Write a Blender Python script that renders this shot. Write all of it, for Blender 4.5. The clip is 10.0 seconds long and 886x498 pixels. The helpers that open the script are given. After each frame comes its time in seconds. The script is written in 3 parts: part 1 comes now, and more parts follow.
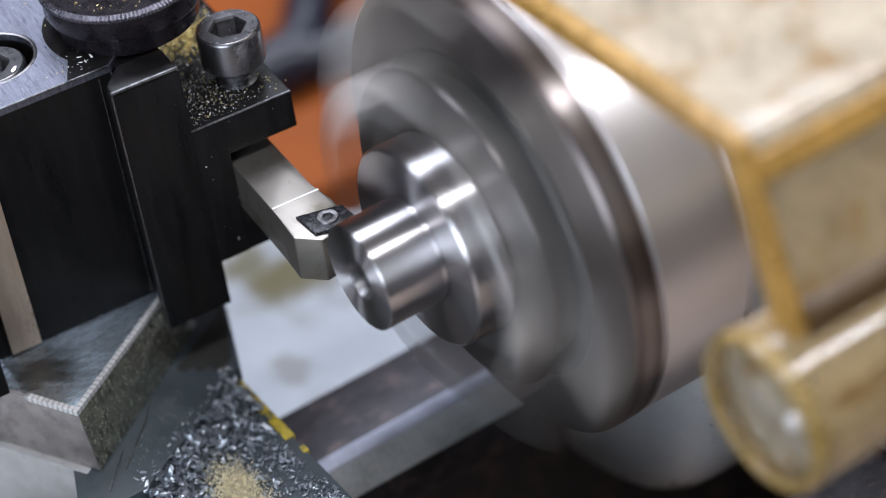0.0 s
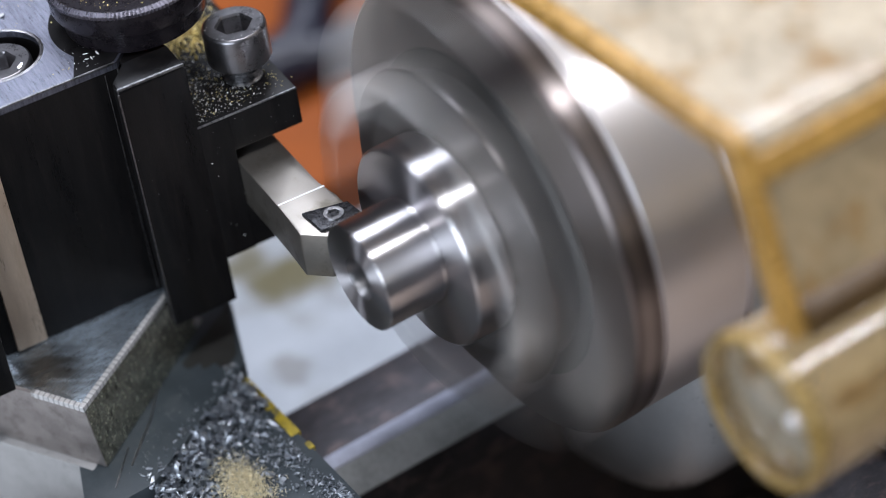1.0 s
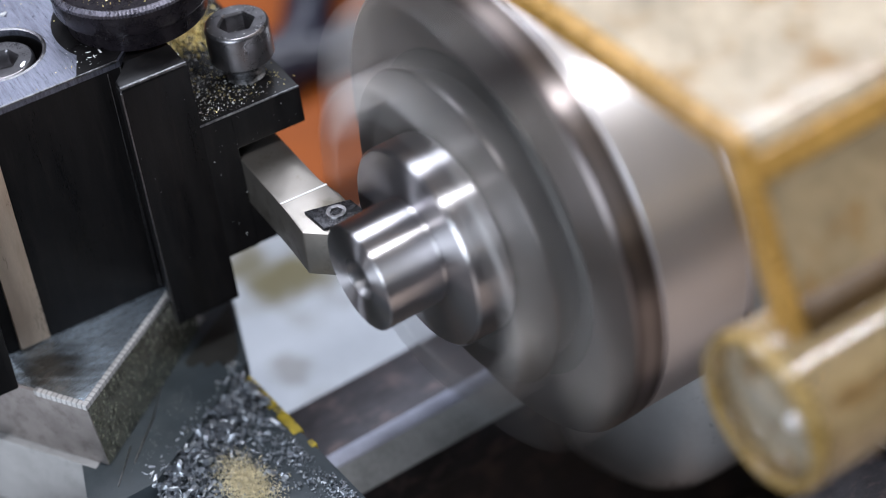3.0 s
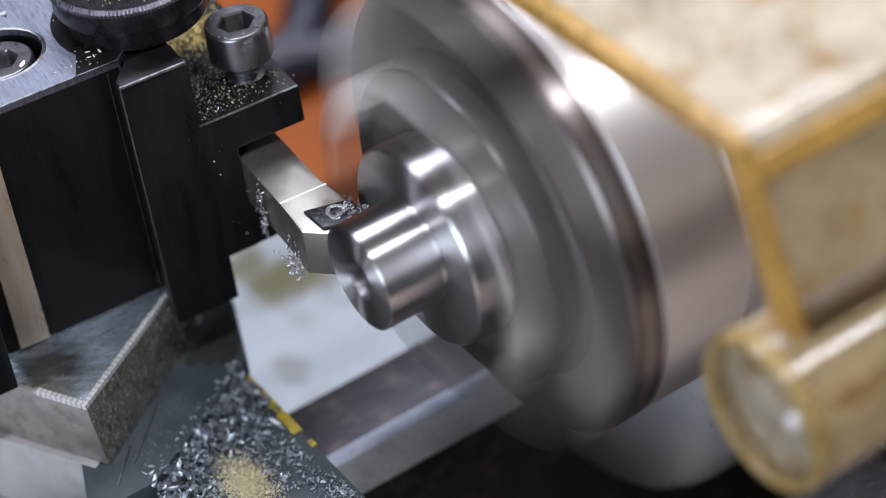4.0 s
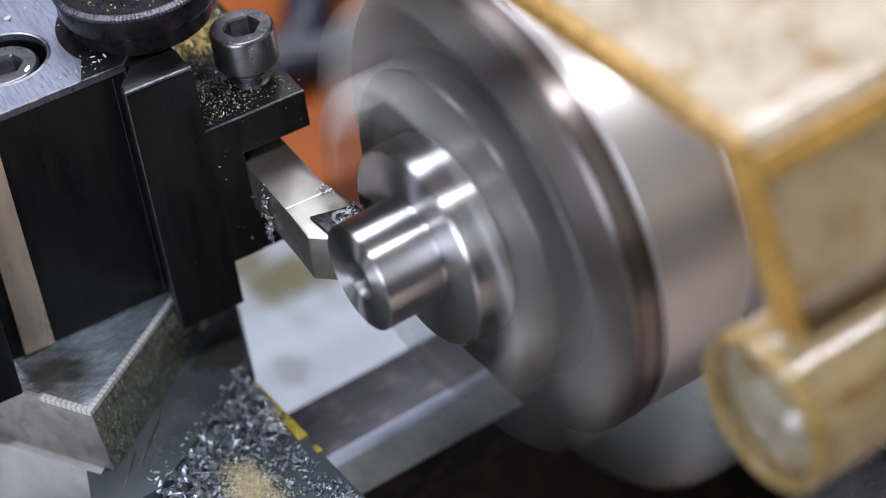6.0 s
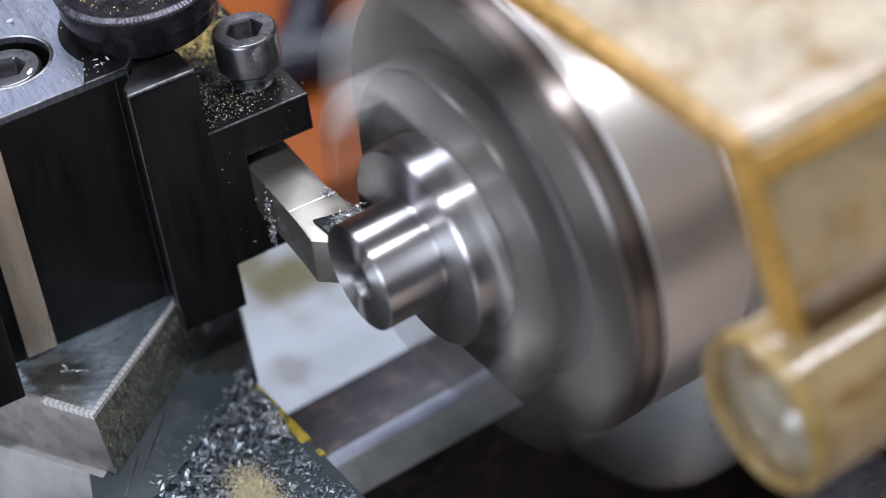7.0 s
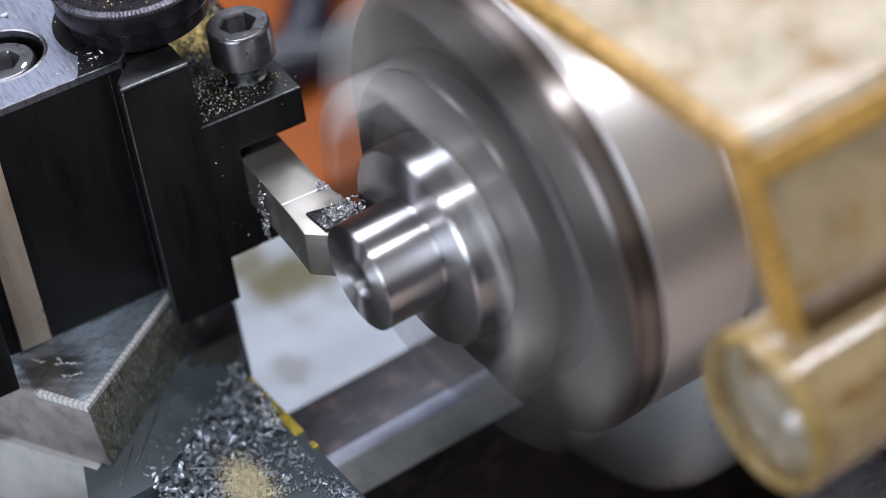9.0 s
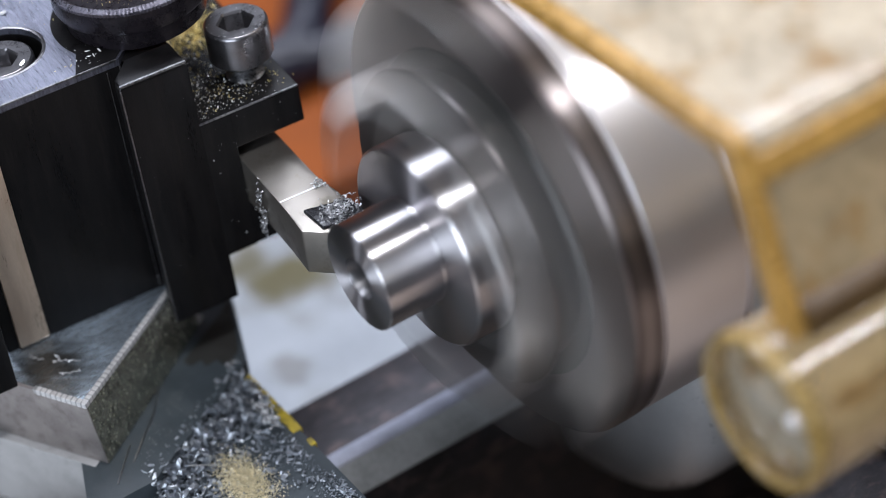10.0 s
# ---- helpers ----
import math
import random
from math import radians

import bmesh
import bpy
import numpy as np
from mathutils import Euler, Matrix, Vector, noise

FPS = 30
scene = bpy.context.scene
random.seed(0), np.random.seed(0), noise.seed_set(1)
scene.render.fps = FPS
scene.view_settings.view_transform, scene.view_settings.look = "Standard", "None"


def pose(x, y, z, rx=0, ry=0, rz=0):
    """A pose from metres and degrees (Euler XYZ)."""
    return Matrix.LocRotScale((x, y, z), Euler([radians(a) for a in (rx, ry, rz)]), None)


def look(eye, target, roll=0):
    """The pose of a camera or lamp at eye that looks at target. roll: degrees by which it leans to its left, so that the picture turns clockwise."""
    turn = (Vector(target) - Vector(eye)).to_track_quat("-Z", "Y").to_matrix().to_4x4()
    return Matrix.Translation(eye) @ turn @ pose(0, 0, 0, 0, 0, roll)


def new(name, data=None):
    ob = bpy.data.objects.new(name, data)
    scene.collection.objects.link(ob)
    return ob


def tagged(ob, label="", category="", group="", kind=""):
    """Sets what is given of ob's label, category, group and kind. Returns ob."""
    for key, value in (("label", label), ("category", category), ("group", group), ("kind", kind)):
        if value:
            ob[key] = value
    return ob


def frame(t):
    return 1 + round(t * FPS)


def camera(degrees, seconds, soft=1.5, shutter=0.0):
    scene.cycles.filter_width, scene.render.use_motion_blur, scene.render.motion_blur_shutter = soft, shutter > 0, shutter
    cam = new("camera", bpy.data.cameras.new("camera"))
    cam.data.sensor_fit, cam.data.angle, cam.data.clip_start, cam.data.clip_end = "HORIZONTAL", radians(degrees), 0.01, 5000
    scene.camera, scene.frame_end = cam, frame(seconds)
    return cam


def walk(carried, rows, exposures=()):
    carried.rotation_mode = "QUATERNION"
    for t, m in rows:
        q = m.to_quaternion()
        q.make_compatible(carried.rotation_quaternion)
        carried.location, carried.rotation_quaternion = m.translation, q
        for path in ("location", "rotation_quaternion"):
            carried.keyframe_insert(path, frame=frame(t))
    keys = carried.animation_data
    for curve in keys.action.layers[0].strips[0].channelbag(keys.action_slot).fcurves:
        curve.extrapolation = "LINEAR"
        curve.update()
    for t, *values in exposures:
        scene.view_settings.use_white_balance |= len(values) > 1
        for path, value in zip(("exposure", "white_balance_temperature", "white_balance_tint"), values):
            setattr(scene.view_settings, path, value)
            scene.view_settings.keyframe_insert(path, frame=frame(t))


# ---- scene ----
# ---------------------------------------------------------------- camera
EYE = (0.3097, -0.1505, 0.2843)
AIM = (0.00633, 0.01534, 0.00257)
cam = camera(21.14, 10.0, soft=0.55, shutter=1.35)
cam.data.dof.use_dof = True
cam.data.dof.focus_distance = 0.466
cam.data.dof.aperture_fstop = 6.6
VIEW = look(EYE, AIM, -8.54)
walk(cam, [(0.0, VIEW), (10.0, VIEW)], exposures=[(0.0, 0.13, 6000, 10), (10.0, 0.13, 6000, 10)])

# ---------------------------------------------------------------- light
world = bpy.data.worlds.new("workshop_air")
scene.world = world
world.use_nodes = True
world.node_tree.nodes["Background"].inputs[0].default_value = (0.8, 0.88, 1.0, 1)
world.node_tree.nodes["Background"].inputs[1].default_value = 0.25


def strip_lamp(name, at, wide, long, watts, colour):
    data = bpy.data.lights.new(name, "AREA")
    data.shape, data.size, data.size_y = "RECTANGLE", wide, long
    data.energy, data.color = watts, colour
    ob = new(name, data)
    ob.matrix_world = at
    return ob


strip_lamp("bench_lamp", pose(0.31, 0.12, 0.92, 0, 18, 0), 0.06, 1.2, 8.5, (1.0, 0.97, 0.97))
strip_lamp("ceiling_lamp", pose(-0.60, 0.12, 1.10, 0, -28, 0), 0.36, 1.4, 20, (0.92, 0.93, 1.0))
# Soft fill from an unseen source, added to brighten the camera-facing sides.
strip_lamp("fill_light_high", look((1.1, -1.7, 0.55), (0, 0, 0)), 1.3, 0.9, 24, (0.88, 0.93, 1.0))
# Low unseen fill, added to lift the chuck's front and undersides.
strip_lamp("fill_light_low", look((0.55, -1.9, -0.02), (0, 0, -0.02)), 1.0, 0.5, 7, (0.93, 0.97, 1.0))

# ---------------------------------------------------------------- materials
MM = 0.001


def material(name, base, metal=0.0, rough=0.5, vary=0.25, size=3.0, fine=0.3, bump=0.1, tint=None,
             stain=0.0, stain_col=(0.02, 0.02, 0.02), stain_size=8.0, transmission=0.0, aniso=0.0, axis="Y",
             rings=0.0, ring_size=0.5, stretch=(1, 1, 1), rough_vary=0.12, specular=0.5):
    """A surface with tone that varies at two scales (size and fine, in mm), stains and fine relief."""
    m = bpy.data.materials.new(name)
    m.use_nodes = True
    nt = m.node_tree
    bs = nt.nodes["Principled BSDF"]
    link = nt.links.new

    def node(kind, **sets):
        n = nt.nodes.new(kind)
        for k, v in sets.items():
            n.inputs[k].default_value = v
        return n

    tc = nt.nodes.new("ShaderNodeTexCoord")
    mp = node("ShaderNodeMapping")
    mp.inputs["Scale"].default_value = stretch
    link(tc.outputs["Object"], mp.inputs["Vector"])
    big = node("ShaderNodeTexNoise", Scale=1000 / size, Detail=4.0, Roughness=0.6)
    small = node("ShaderNodeTexNoise", Scale=1000 / fine, Detail=3.0, Roughness=0.6)
    link(mp.outputs[0], big.inputs["Vector"])
    link(mp.outputs[0], small.inputs["Vector"])
    mix = nt.nodes.new("ShaderNodeMix")
    mix.data_type = "FLOAT"
    mix.inputs["Factor"].default_value = 0.4
    link(big.outputs[0], mix.inputs["A"])
    link(small.outputs[0], mix.inputs["B"])
    ramp = nt.nodes.new("ShaderNodeValToRGB")
    lo = [c * (1 - vary) for c in base]
    hi = [min(1, c * (1 + vary)) for c in (tint or base)]
    ramp.color_ramp.elements[0].position, ramp.color_ramp.elements[0].color = 0.33, (*lo, 1)
    ramp.color_ramp.elements[1].position, ramp.color_ramp.elements[1].color = 0.67, (*hi, 1)
    link(mix.outputs[0], ramp.inputs[0])
    col = ramp.outputs[0]
    if stain:
        blot = node("ShaderNodeTexNoise", Scale=1000 / stain_size, Detail=5.0, Roughness=0.65)
        link(mp.outputs[0], blot.inputs["Vector"])
        sr = nt.nodes.new("ShaderNodeValToRGB")
        sr.color_ramp.elements[0].position, sr.color_ramp.elements[0].color = 0.52, (0, 0, 0, 1)
        sr.color_ramp.elements[1].position, sr.color_ramp.elements[1].color = 0.66, (stain, stain, stain, 1)
        link(blot.outputs[0], sr.inputs[0])
        cm = nt.nodes.new("ShaderNodeMix")
        cm.data_type = "RGBA"
        link(sr.outputs[0], cm.inputs["Factor"])
        link(col, cm.inputs["A"])
        cm.inputs["B"].default_value = (*stain_col, 1)
        col = cm.outputs["Result"]
    link(col, bs.inputs["Base Color"])
    rr = nt.nodes.new("ShaderNodeMapRange")
    rr.inputs["From Min"].default_value, rr.inputs["From Max"].default_value = 0.3, 0.7
    rr.inputs["To Min"].default_value = max(0.02, rough - rough_vary)
    rr.inputs["To Max"].default_value = min(1, rough + rough_vary)
    link(mix.outputs[0], rr.inputs["Value"])
    link(rr.outputs[0], bs.inputs["Roughness"])
    bs.inputs["Metallic"].default_value = metal
    bs.inputs["Specular IOR Level"].default_value = specular
    bs.inputs["Transmission Weight"].default_value = transmission
    height = small.outputs[0]
    if rings:
        wave = node("ShaderNodeTexWave", Scale=1000 / ring_size / 6.2832, Distortion=0.6, Detail=2.0)
        wave.bands_direction = axis
        link(tc.outputs["Object"], wave.inputs["Vector"])
        add = nt.nodes.new("ShaderNodeMath")
        add.operation = "MULTIPLY_ADD"
        link(wave.outputs[0], add.inputs[0])
        add.inputs[1].default_value = rings
        link(small.outputs[0], add.inputs[2])
        height = add.outputs[0]
    if bump:
        bp = node("ShaderNodeBump", Strength=bump, Distance=0.0002)
        link(height, bp.inputs["Height"])
        link(bp.outputs[0], bs.inputs["Normal"])
    if aniso:
        bs.inputs["Anisotropic"].default_value = aniso
        tg = nt.nodes.new("ShaderNodeTangent")
        tg.direction_type, tg.axis = "RADIAL", axis
        bs.inputs["Anisotropic Rotation"].default_value = 0.25
        link(tg.outputs[0], bs.inputs["Tangent"])
    return m


TURNED = material("turned_steel", (0.64, 0.62, 0.625), 1, 0.34, 0.06, 6, 0.4, 0.03, rings=0.5, ring_size=0.35, aniso=0.985, rough_vary=0.03)
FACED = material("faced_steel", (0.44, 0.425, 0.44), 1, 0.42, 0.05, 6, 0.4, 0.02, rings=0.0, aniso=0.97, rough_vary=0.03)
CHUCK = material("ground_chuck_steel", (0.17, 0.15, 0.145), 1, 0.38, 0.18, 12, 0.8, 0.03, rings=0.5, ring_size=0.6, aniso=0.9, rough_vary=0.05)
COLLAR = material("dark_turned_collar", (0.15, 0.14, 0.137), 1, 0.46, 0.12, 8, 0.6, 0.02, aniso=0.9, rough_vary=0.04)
BAND = material("dull_chuck_band", (0.24, 0.215, 0.207), 1, 0.38, 0.2, 10, 0.8, 0.03, aniso=0.9, rough_vary=0.05)
JAW = material("hardened_jaw_steel", (0.39, 0.38, 0.37), 1, 0.5, 0.12, 6, 0.5, 0.05)
BLACK = material("black_oxide_steel", (0.0045, 0.0043, 0.005), 0.1, 0.34, 0.3, 7, 0.4, 0.10, tint=(0.008, 0.0075, 0.0075), stain=0.3, stain_col=(0.018, 0.015, 0.014), stain_size=3, rough_vary=0.10, stretch=(2, 2, 0.25), specular=0.27)
BLUED = material("blued_steel_top", (0.175, 0.18, 0.23), 0.9, 0.34, 0.35, 2.2, 0.3, 0.35, tint=(0.22, 0.23, 0.28), stain=0.35, stain_col=(0.07, 0.06, 0.085), stain_size=7, stretch=(0.5, 5, 1))
WORN = material("worn_bright_edge", (0.30, 0.30, 0.31), 1, 0.42, 0.7, 1.5, 0.2, 0.3, stain=0.8, stain_col=(0.05, 0.05, 0.05), stain_size=2.0)
TAN = material("ground_dovetail_steel", (0.58, 0.47, 0.365), 0.5, 0.34, 0.12, 6, 0.4, 0.15, stain=0.5, stain_col=(0.34, 0.24, 0.16), stain_size=14, stretch=(2, 2, 0.3))
SCREW = material("oiled_black_screw", (0.23, 0.225, 0.235), 0.95, 0.3, 0.15, 3, 0.25, 0.03, rough_vary=0.06)
KNOB = material("black_knurled_knob", (0.016, 0.013, 0.017), 0.5, 0.3, 0.4, 3, 0.3, 0.15, stain=0.3, stain_col=(0.06, 0.05, 0.05), stain_size=1.0)
KNURL = material("oily_knurled_rim", (0.13, 0.125, 0.15), 0.9, 0.3, 0.4, 2, 0.3, 0.1)
MILLED = material("bright_milled_steel", (0.74, 0.73, 0.72), 0.35, 0.36, 0.25, 1, 0.2, 0.1)
NICKEL = material("satin_nickel_shank", (0.29, 0.266, 0.235), 0.85, 0.33, 0.12, 7, 0.2, 0.05, stain=0.75, stain_col=(0.15, 0.135, 0.105), stain_size=8, rough_vary=0.06)
CARBIDE = material("dark_carbide", (0.028, 0.028, 0.031), 0.6, 0.28, 0.4, 1, 0.2, 0.2, stain=0.4, stain_col=(0.10, 0.10, 0.105), stain_size=1.0)
DULL = material("dull_steel_screw", (0.24, 0.235, 0.24), 1, 0.35, 0.4, 1, 0.2, 0.2)
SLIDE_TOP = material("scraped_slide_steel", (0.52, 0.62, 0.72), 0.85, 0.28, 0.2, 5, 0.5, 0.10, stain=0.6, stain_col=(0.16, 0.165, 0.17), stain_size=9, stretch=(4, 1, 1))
SLIDE_SIDE = material("oily_cast_side", (0.38, 0.35, 0.335), 0.85, 0.36, 0.22, 5, 0.25, 0.5, stain=0.5, stain_col=(0.19, 0.17, 0.155), stain_size=3.0)
PITTED = material("pitted_oily_side", (0.66, 0.57, 0.45), 0.95, 0.22, 0.75, 0.8, 0.3, 0.8, stain=0.9, stain_col=(0.03, 0.024, 0.017), stain_size=1.3, rough_vary=0.12, stretch=(1, 1, 0.6))
CAST = material("milled_cast_iron", (0.42, 0.415, 0.41), 0.3, 0.48, 0.15, 6, 0.3, 0.4, stain=0.4, stain_col=(0.27, 0.265, 0.255), stain_size=3.5)
PAINT = material("slate_grey_paint", (0.038, 0.048, 0.055), 0.0, 0.4, 0.25, 10, 0.5, 0.15, stain=0.35, stain_col=(0.075, 0.085, 0.09), stain_size=7)
EDGE = material("bright_chamfer", (0.46, 0.455, 0.45), 0.6, 0.4, 0.3, 1, 0.2, 0.1)
YELLOW = material("yellow_paint", (0.40, 0.30, 0.025), 0.0, 0.5, 0.3, 3, 0.3, 0.2, stain=0.9, stain_col=(0.08, 0.075, 0.05), stain_size=2.5)
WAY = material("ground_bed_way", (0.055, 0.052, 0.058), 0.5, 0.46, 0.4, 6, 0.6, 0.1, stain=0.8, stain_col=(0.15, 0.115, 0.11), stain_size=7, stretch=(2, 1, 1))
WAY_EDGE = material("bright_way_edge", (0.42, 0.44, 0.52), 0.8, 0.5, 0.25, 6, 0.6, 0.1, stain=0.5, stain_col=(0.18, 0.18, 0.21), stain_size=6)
WHITE = material("white_enamel", (0.375, 0.40, 0.43), 0.0, 0.35, 0.1, 30, 2, 0.03, stain=0.5, stain_col=(0.26, 0.265, 0.26), stain_size=22)
GAP_SHADE = material("dark_amber_shade", (0.075, 0.042, 0.014), 0.0, 0.35, 0.3, 8, 1, 0.1)
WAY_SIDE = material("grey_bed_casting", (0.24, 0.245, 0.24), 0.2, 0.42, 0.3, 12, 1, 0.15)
ORANGE = material("orange_enamel", (0.24, 0.06, 0.008), 0.0, 0.6, 0.2, 40, 3, 0.05, specular=0.2)
NAVY = material("dark_navy_plastic", (0.010, 0.011, 0.022), 0.0, 0.4, 0.3, 10, 1, 0.1)
# Dark castings; also the painted shade in the chuck groove and under the holder.
DARK = material("oily_casting_and_shade", (0.02, 0.02, 0.018), 0.0, 0.5, 0.4, 15, 1, 0.2)
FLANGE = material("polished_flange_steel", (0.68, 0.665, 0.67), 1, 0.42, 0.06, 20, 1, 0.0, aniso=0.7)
BOSS = material("smooth_boss_steel", (0.62, 0.62, 0.62), 0.65, 0.34, 0.1, 20, 1, 0.0)
GUARD = material("amber_tinted_plastic", (0.50, 0.43, 0.32), 0.0, 0.14, 0.3, 18, 2.5, 0.06, transmission=0.4, stain=0.9, stain_col=(0.33, 0.20, 0.075), stain_size=16, rough_vary=0.05, specular=1.0)
# Darker copy of the guard plastic: the slanted view's deeper amber is painted in.
GUARD_SIDE = material("stained_deepened_amber", (0.43, 0.335, 0.20), 0.0, 0.16, 0.3, 16, 2.5, 0.06, transmission=0.4, stain=0.9, stain_col=(0.34, 0.19, 0.05), stain_size=14, rough_vary=0.05, specular=0.8)
TUBE = material("amber_rolled_tube", (0.58, 0.43, 0.22), 0.0, 0.14, 0.4, 9, 2.0, 0.05, transmission=0.6, stain=0.75, stain_col=(0.32, 0.17, 0.04), stain_size=7, rough_vary=0.05, specular=1.0, stretch=(1, 0.3, 1))
CAP = material("clear_amber_cap", (0.62, 0.55, 0.42), 0.0, 0.12, 0.35, 8, 1.5, 0.1, transmission=0.55, stain=0.9, stain_col=(0.44, 0.26, 0.07), stain_size=11, rough_vary=0.05, specular=1.0)
AMBER = material("amber_plastic_edge", (0.52, 0.30, 0.075), 0.0, 0.28, 0.3, 7, 1, 0.1, transmission=0.3)
PALE_AMBER = material("pale_amber_lip", (0.40, 0.27, 0.085), 0.0, 0.28, 0.4, 5, 1, 0.1, transmission=0.4, stain=0.6, stain_col=(0.50, 0.38, 0.2), stain_size=7)
CHIP = material("steel_chips", (0.38, 0.41, 0.45), 0.75, 0.36, 0.35, 2, 0.3, 0.1, stain=0.7, stain_col=(0.07, 0.08, 0.10), stain_size=2.5)
BRASS = material("brass_swarf", (0.70, 0.62, 0.41), 0.35, 0.4, 0.3, 1.5, 0.3, 0.2)
SPECK = material("glittering_steel_specks", (0.9, 0.9, 0.88), 0.25, 0.25, 0.15, 1, 0.2, 0.05)
GOLD = material("glittering_brass_specks", (0.94, 0.64, 0.27), 0.3, 0.28, 0.4, 0.8, 0.2, 0.05, stain=0.9, stain_col=(0.05, 0.035, 0.015), stain_size=1.2)
FRESH = material("fresh_bright_swarf", (0.85, 0.85, 0.86), 0.6, 0.3, 0.1, 1, 0.2, 0.05)
WALL = material("workshop_plaster", (0.45, 0.44, 0.45), 0, 0.8, 0.15, 300, 20, 0.1)
WALL_DARK = material("workshop_dark_surface", (0.12, 0.115, 0.12), 0, 0.7, 0.5, 200, 20, 0.1)
BENCH = material("brown_bench_board", (0.42, 0.33, 0.27), 0.0, 0.6, 0.25, 60, 3, 0.1)

SWARF = material("fresh_grey_swarf", (0.55, 0.55, 0.56), 0.7, 0.3, 0.3, 1.5, 0.2, 0.05)


def blotched(mat, spots, colour, turn=0.0, stretch=(1, 1, 1), grain=9.0, ragged=0.8):
    """Soft-edged stains and painted reflections on a material: spots of (x, y, radius, strength) in mm in the object's
    space.
    """
    nt = mat.node_tree
    link = nt.links.new
    bs = nt.nodes["Principled BSDF"]

    def sums(op, a, b):
        n = nt.nodes.new("ShaderNodeMath")
        n.operation = op
        for socket, v in zip(n.inputs, (a, b)):
            if isinstance(v, float):
                socket.default_value = v
            else:
                link(v, socket)
        return n.outputs[0]
    tc = nt.nodes.new("ShaderNodeTexCoord")
    rot = nt.nodes.new("ShaderNodeMapping")
    rot.inputs["Rotation"].default_value = (0, 0, radians(turn))
    mp = nt.nodes.new("ShaderNodeMapping")
    mp.inputs["Scale"].default_value = stretch
    link(tc.outputs["Object"], rot.inputs["Vector"])
    link(rot.outputs[0], mp.inputs["Vector"])
    nz = nt.nodes.new("ShaderNodeTexNoise")
    nz.inputs["Scale"].default_value, nz.inputs["Detail"].default_value = 1000 / grain, 5.0
    link(mp.outputs[0], nz.inputs["Vector"])
    wave = sums("MULTIPLY", sums("SUBTRACT", nz.outputs[0], 0.5), 2 * ragged)
    flat = nt.nodes.new("ShaderNodeVectorMath")
    flat.operation = "MULTIPLY"
    link(tc.outputs["Object"], flat.inputs[0])
    flat.inputs[1].default_value = (1, 1, 0)
    total = 0.0
    for x, y, r, strength in spots:
        gap = nt.nodes.new("ShaderNodeVectorMath")
        gap.operation = "DISTANCE"
        link(flat.outputs[0], gap.inputs[0])
        gap.inputs[1].default_value = (x * MM, y * MM, 0)
        near = sums("ADD", sums("SUBTRACT", 1.0, sums("DIVIDE", gap.outputs["Value"], r * MM)), wave)
        mr = nt.nodes.new("ShaderNodeMapRange")
        mr.interpolation_type = "SMOOTHSTEP"
        link(near, mr.inputs["Value"])
        mr.inputs["From Min"].default_value, mr.inputs["From Max"].default_value = -0.05, 0.75
        mr.inputs["To Max"].default_value = strength
        total = sums("MAXIMUM", total, mr.outputs[0])
    cm = nt.nodes.new("ShaderNodeMix")
    cm.data_type = "RGBA"
    link(total, cm.inputs["Factor"])
    link(bs.inputs["Base Color"].links[0].from_socket, cm.inputs["A"])
    cm.inputs["B"].default_value = (*colour, 1)
    link(cm.outputs["Result"], bs.inputs["Base Color"])


blotched(WHITE, [(2, -24, 16, 1.0), (-6, -27, 12, 0.9), (8, -14, 9, 0.5)], (0.13, 0.115, 0.06), ragged=0.9, grain=11)
blotched(WHITE, [(33.4, -40, 7.5, 0.75), (20, -18, 5, 0.35)], (0.20, 0.195, 0.18), ragged=0.9, grain=6)
# Dark mirror image of the tool post painted on the slide, along with oil.
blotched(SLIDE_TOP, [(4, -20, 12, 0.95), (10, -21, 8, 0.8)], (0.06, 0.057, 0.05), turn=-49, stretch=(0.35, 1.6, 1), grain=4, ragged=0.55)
blotched(SLIDE_TOP, [(14, -10, 8, 0.5), (6, -4, 6, 0.4)], (0.2, 0.21, 0.22), turn=-49, stretch=(0.25, 2.2, 1), grain=3, ragged=1.6)

# ---------------------------------------------------------------- mesh helpers (in mm)
PLACE = {}
TILT = radians(-4.6)
PIVOT = Vector((-47.0, 0.0, 0.0))


def thing(name, at, label, category, turn=0.0, group="", kind=""):
    """An Empty at the thing's base, turned about the tool pivot."""
    ob = new(name)
    ob.empty_display_size = 0.005
    base = Vector(at)
    spot = base
    if turn:
        spot = PIVOT + Matrix.Rotation(turn, 3, "Z") @ (base - PIVOT)
    ob.matrix_world = Matrix.Translation(spot * MM) @ Matrix.Rotation(turn, 4, "Z")
    PLACE[ob] = base
    return tagged(ob, label, category, group, kind)


def part(name, bm, mat, parent, label="", smooth=True):
    base = PLACE[parent]
    for v in bm.verts:
        v.co = (v.co - base) * MM
    bmesh.ops.recalc_face_normals(bm, faces=bm.faces[:])
    me = bpy.data.meshes.new(name)
    bm.to_mesh(me)
    bm.free()
    me.materials.append(mat)
    if smooth:
        me.shade_smooth()
        me.set_sharp_from_angle(angle=radians(35))
    ob = new(name, me)
    ob.parent = parent
    PLACE[ob] = base
    if label:
        tagged(ob, label)
    return ob


def whole(name, bm, mat, at, label, category, kind="", smooth=True, group=""):
    """A thing that is a single mesh, with its origin at its base."""
    base = Vector(at)
    for v in bm.verts:
        v.co = (v.co - base) * MM
    bmesh.ops.recalc_face_normals(bm, faces=bm.faces[:])
    me = bpy.data.meshes.new(name)
    bm.to_mesh(me)
    bm.free()
    me.materials.append(mat)
    if smooth:
        me.shade_smooth()
        me.set_sharp_from_angle(angle=radians(35))
    ob = new(name, me)
    ob.location = base * MM
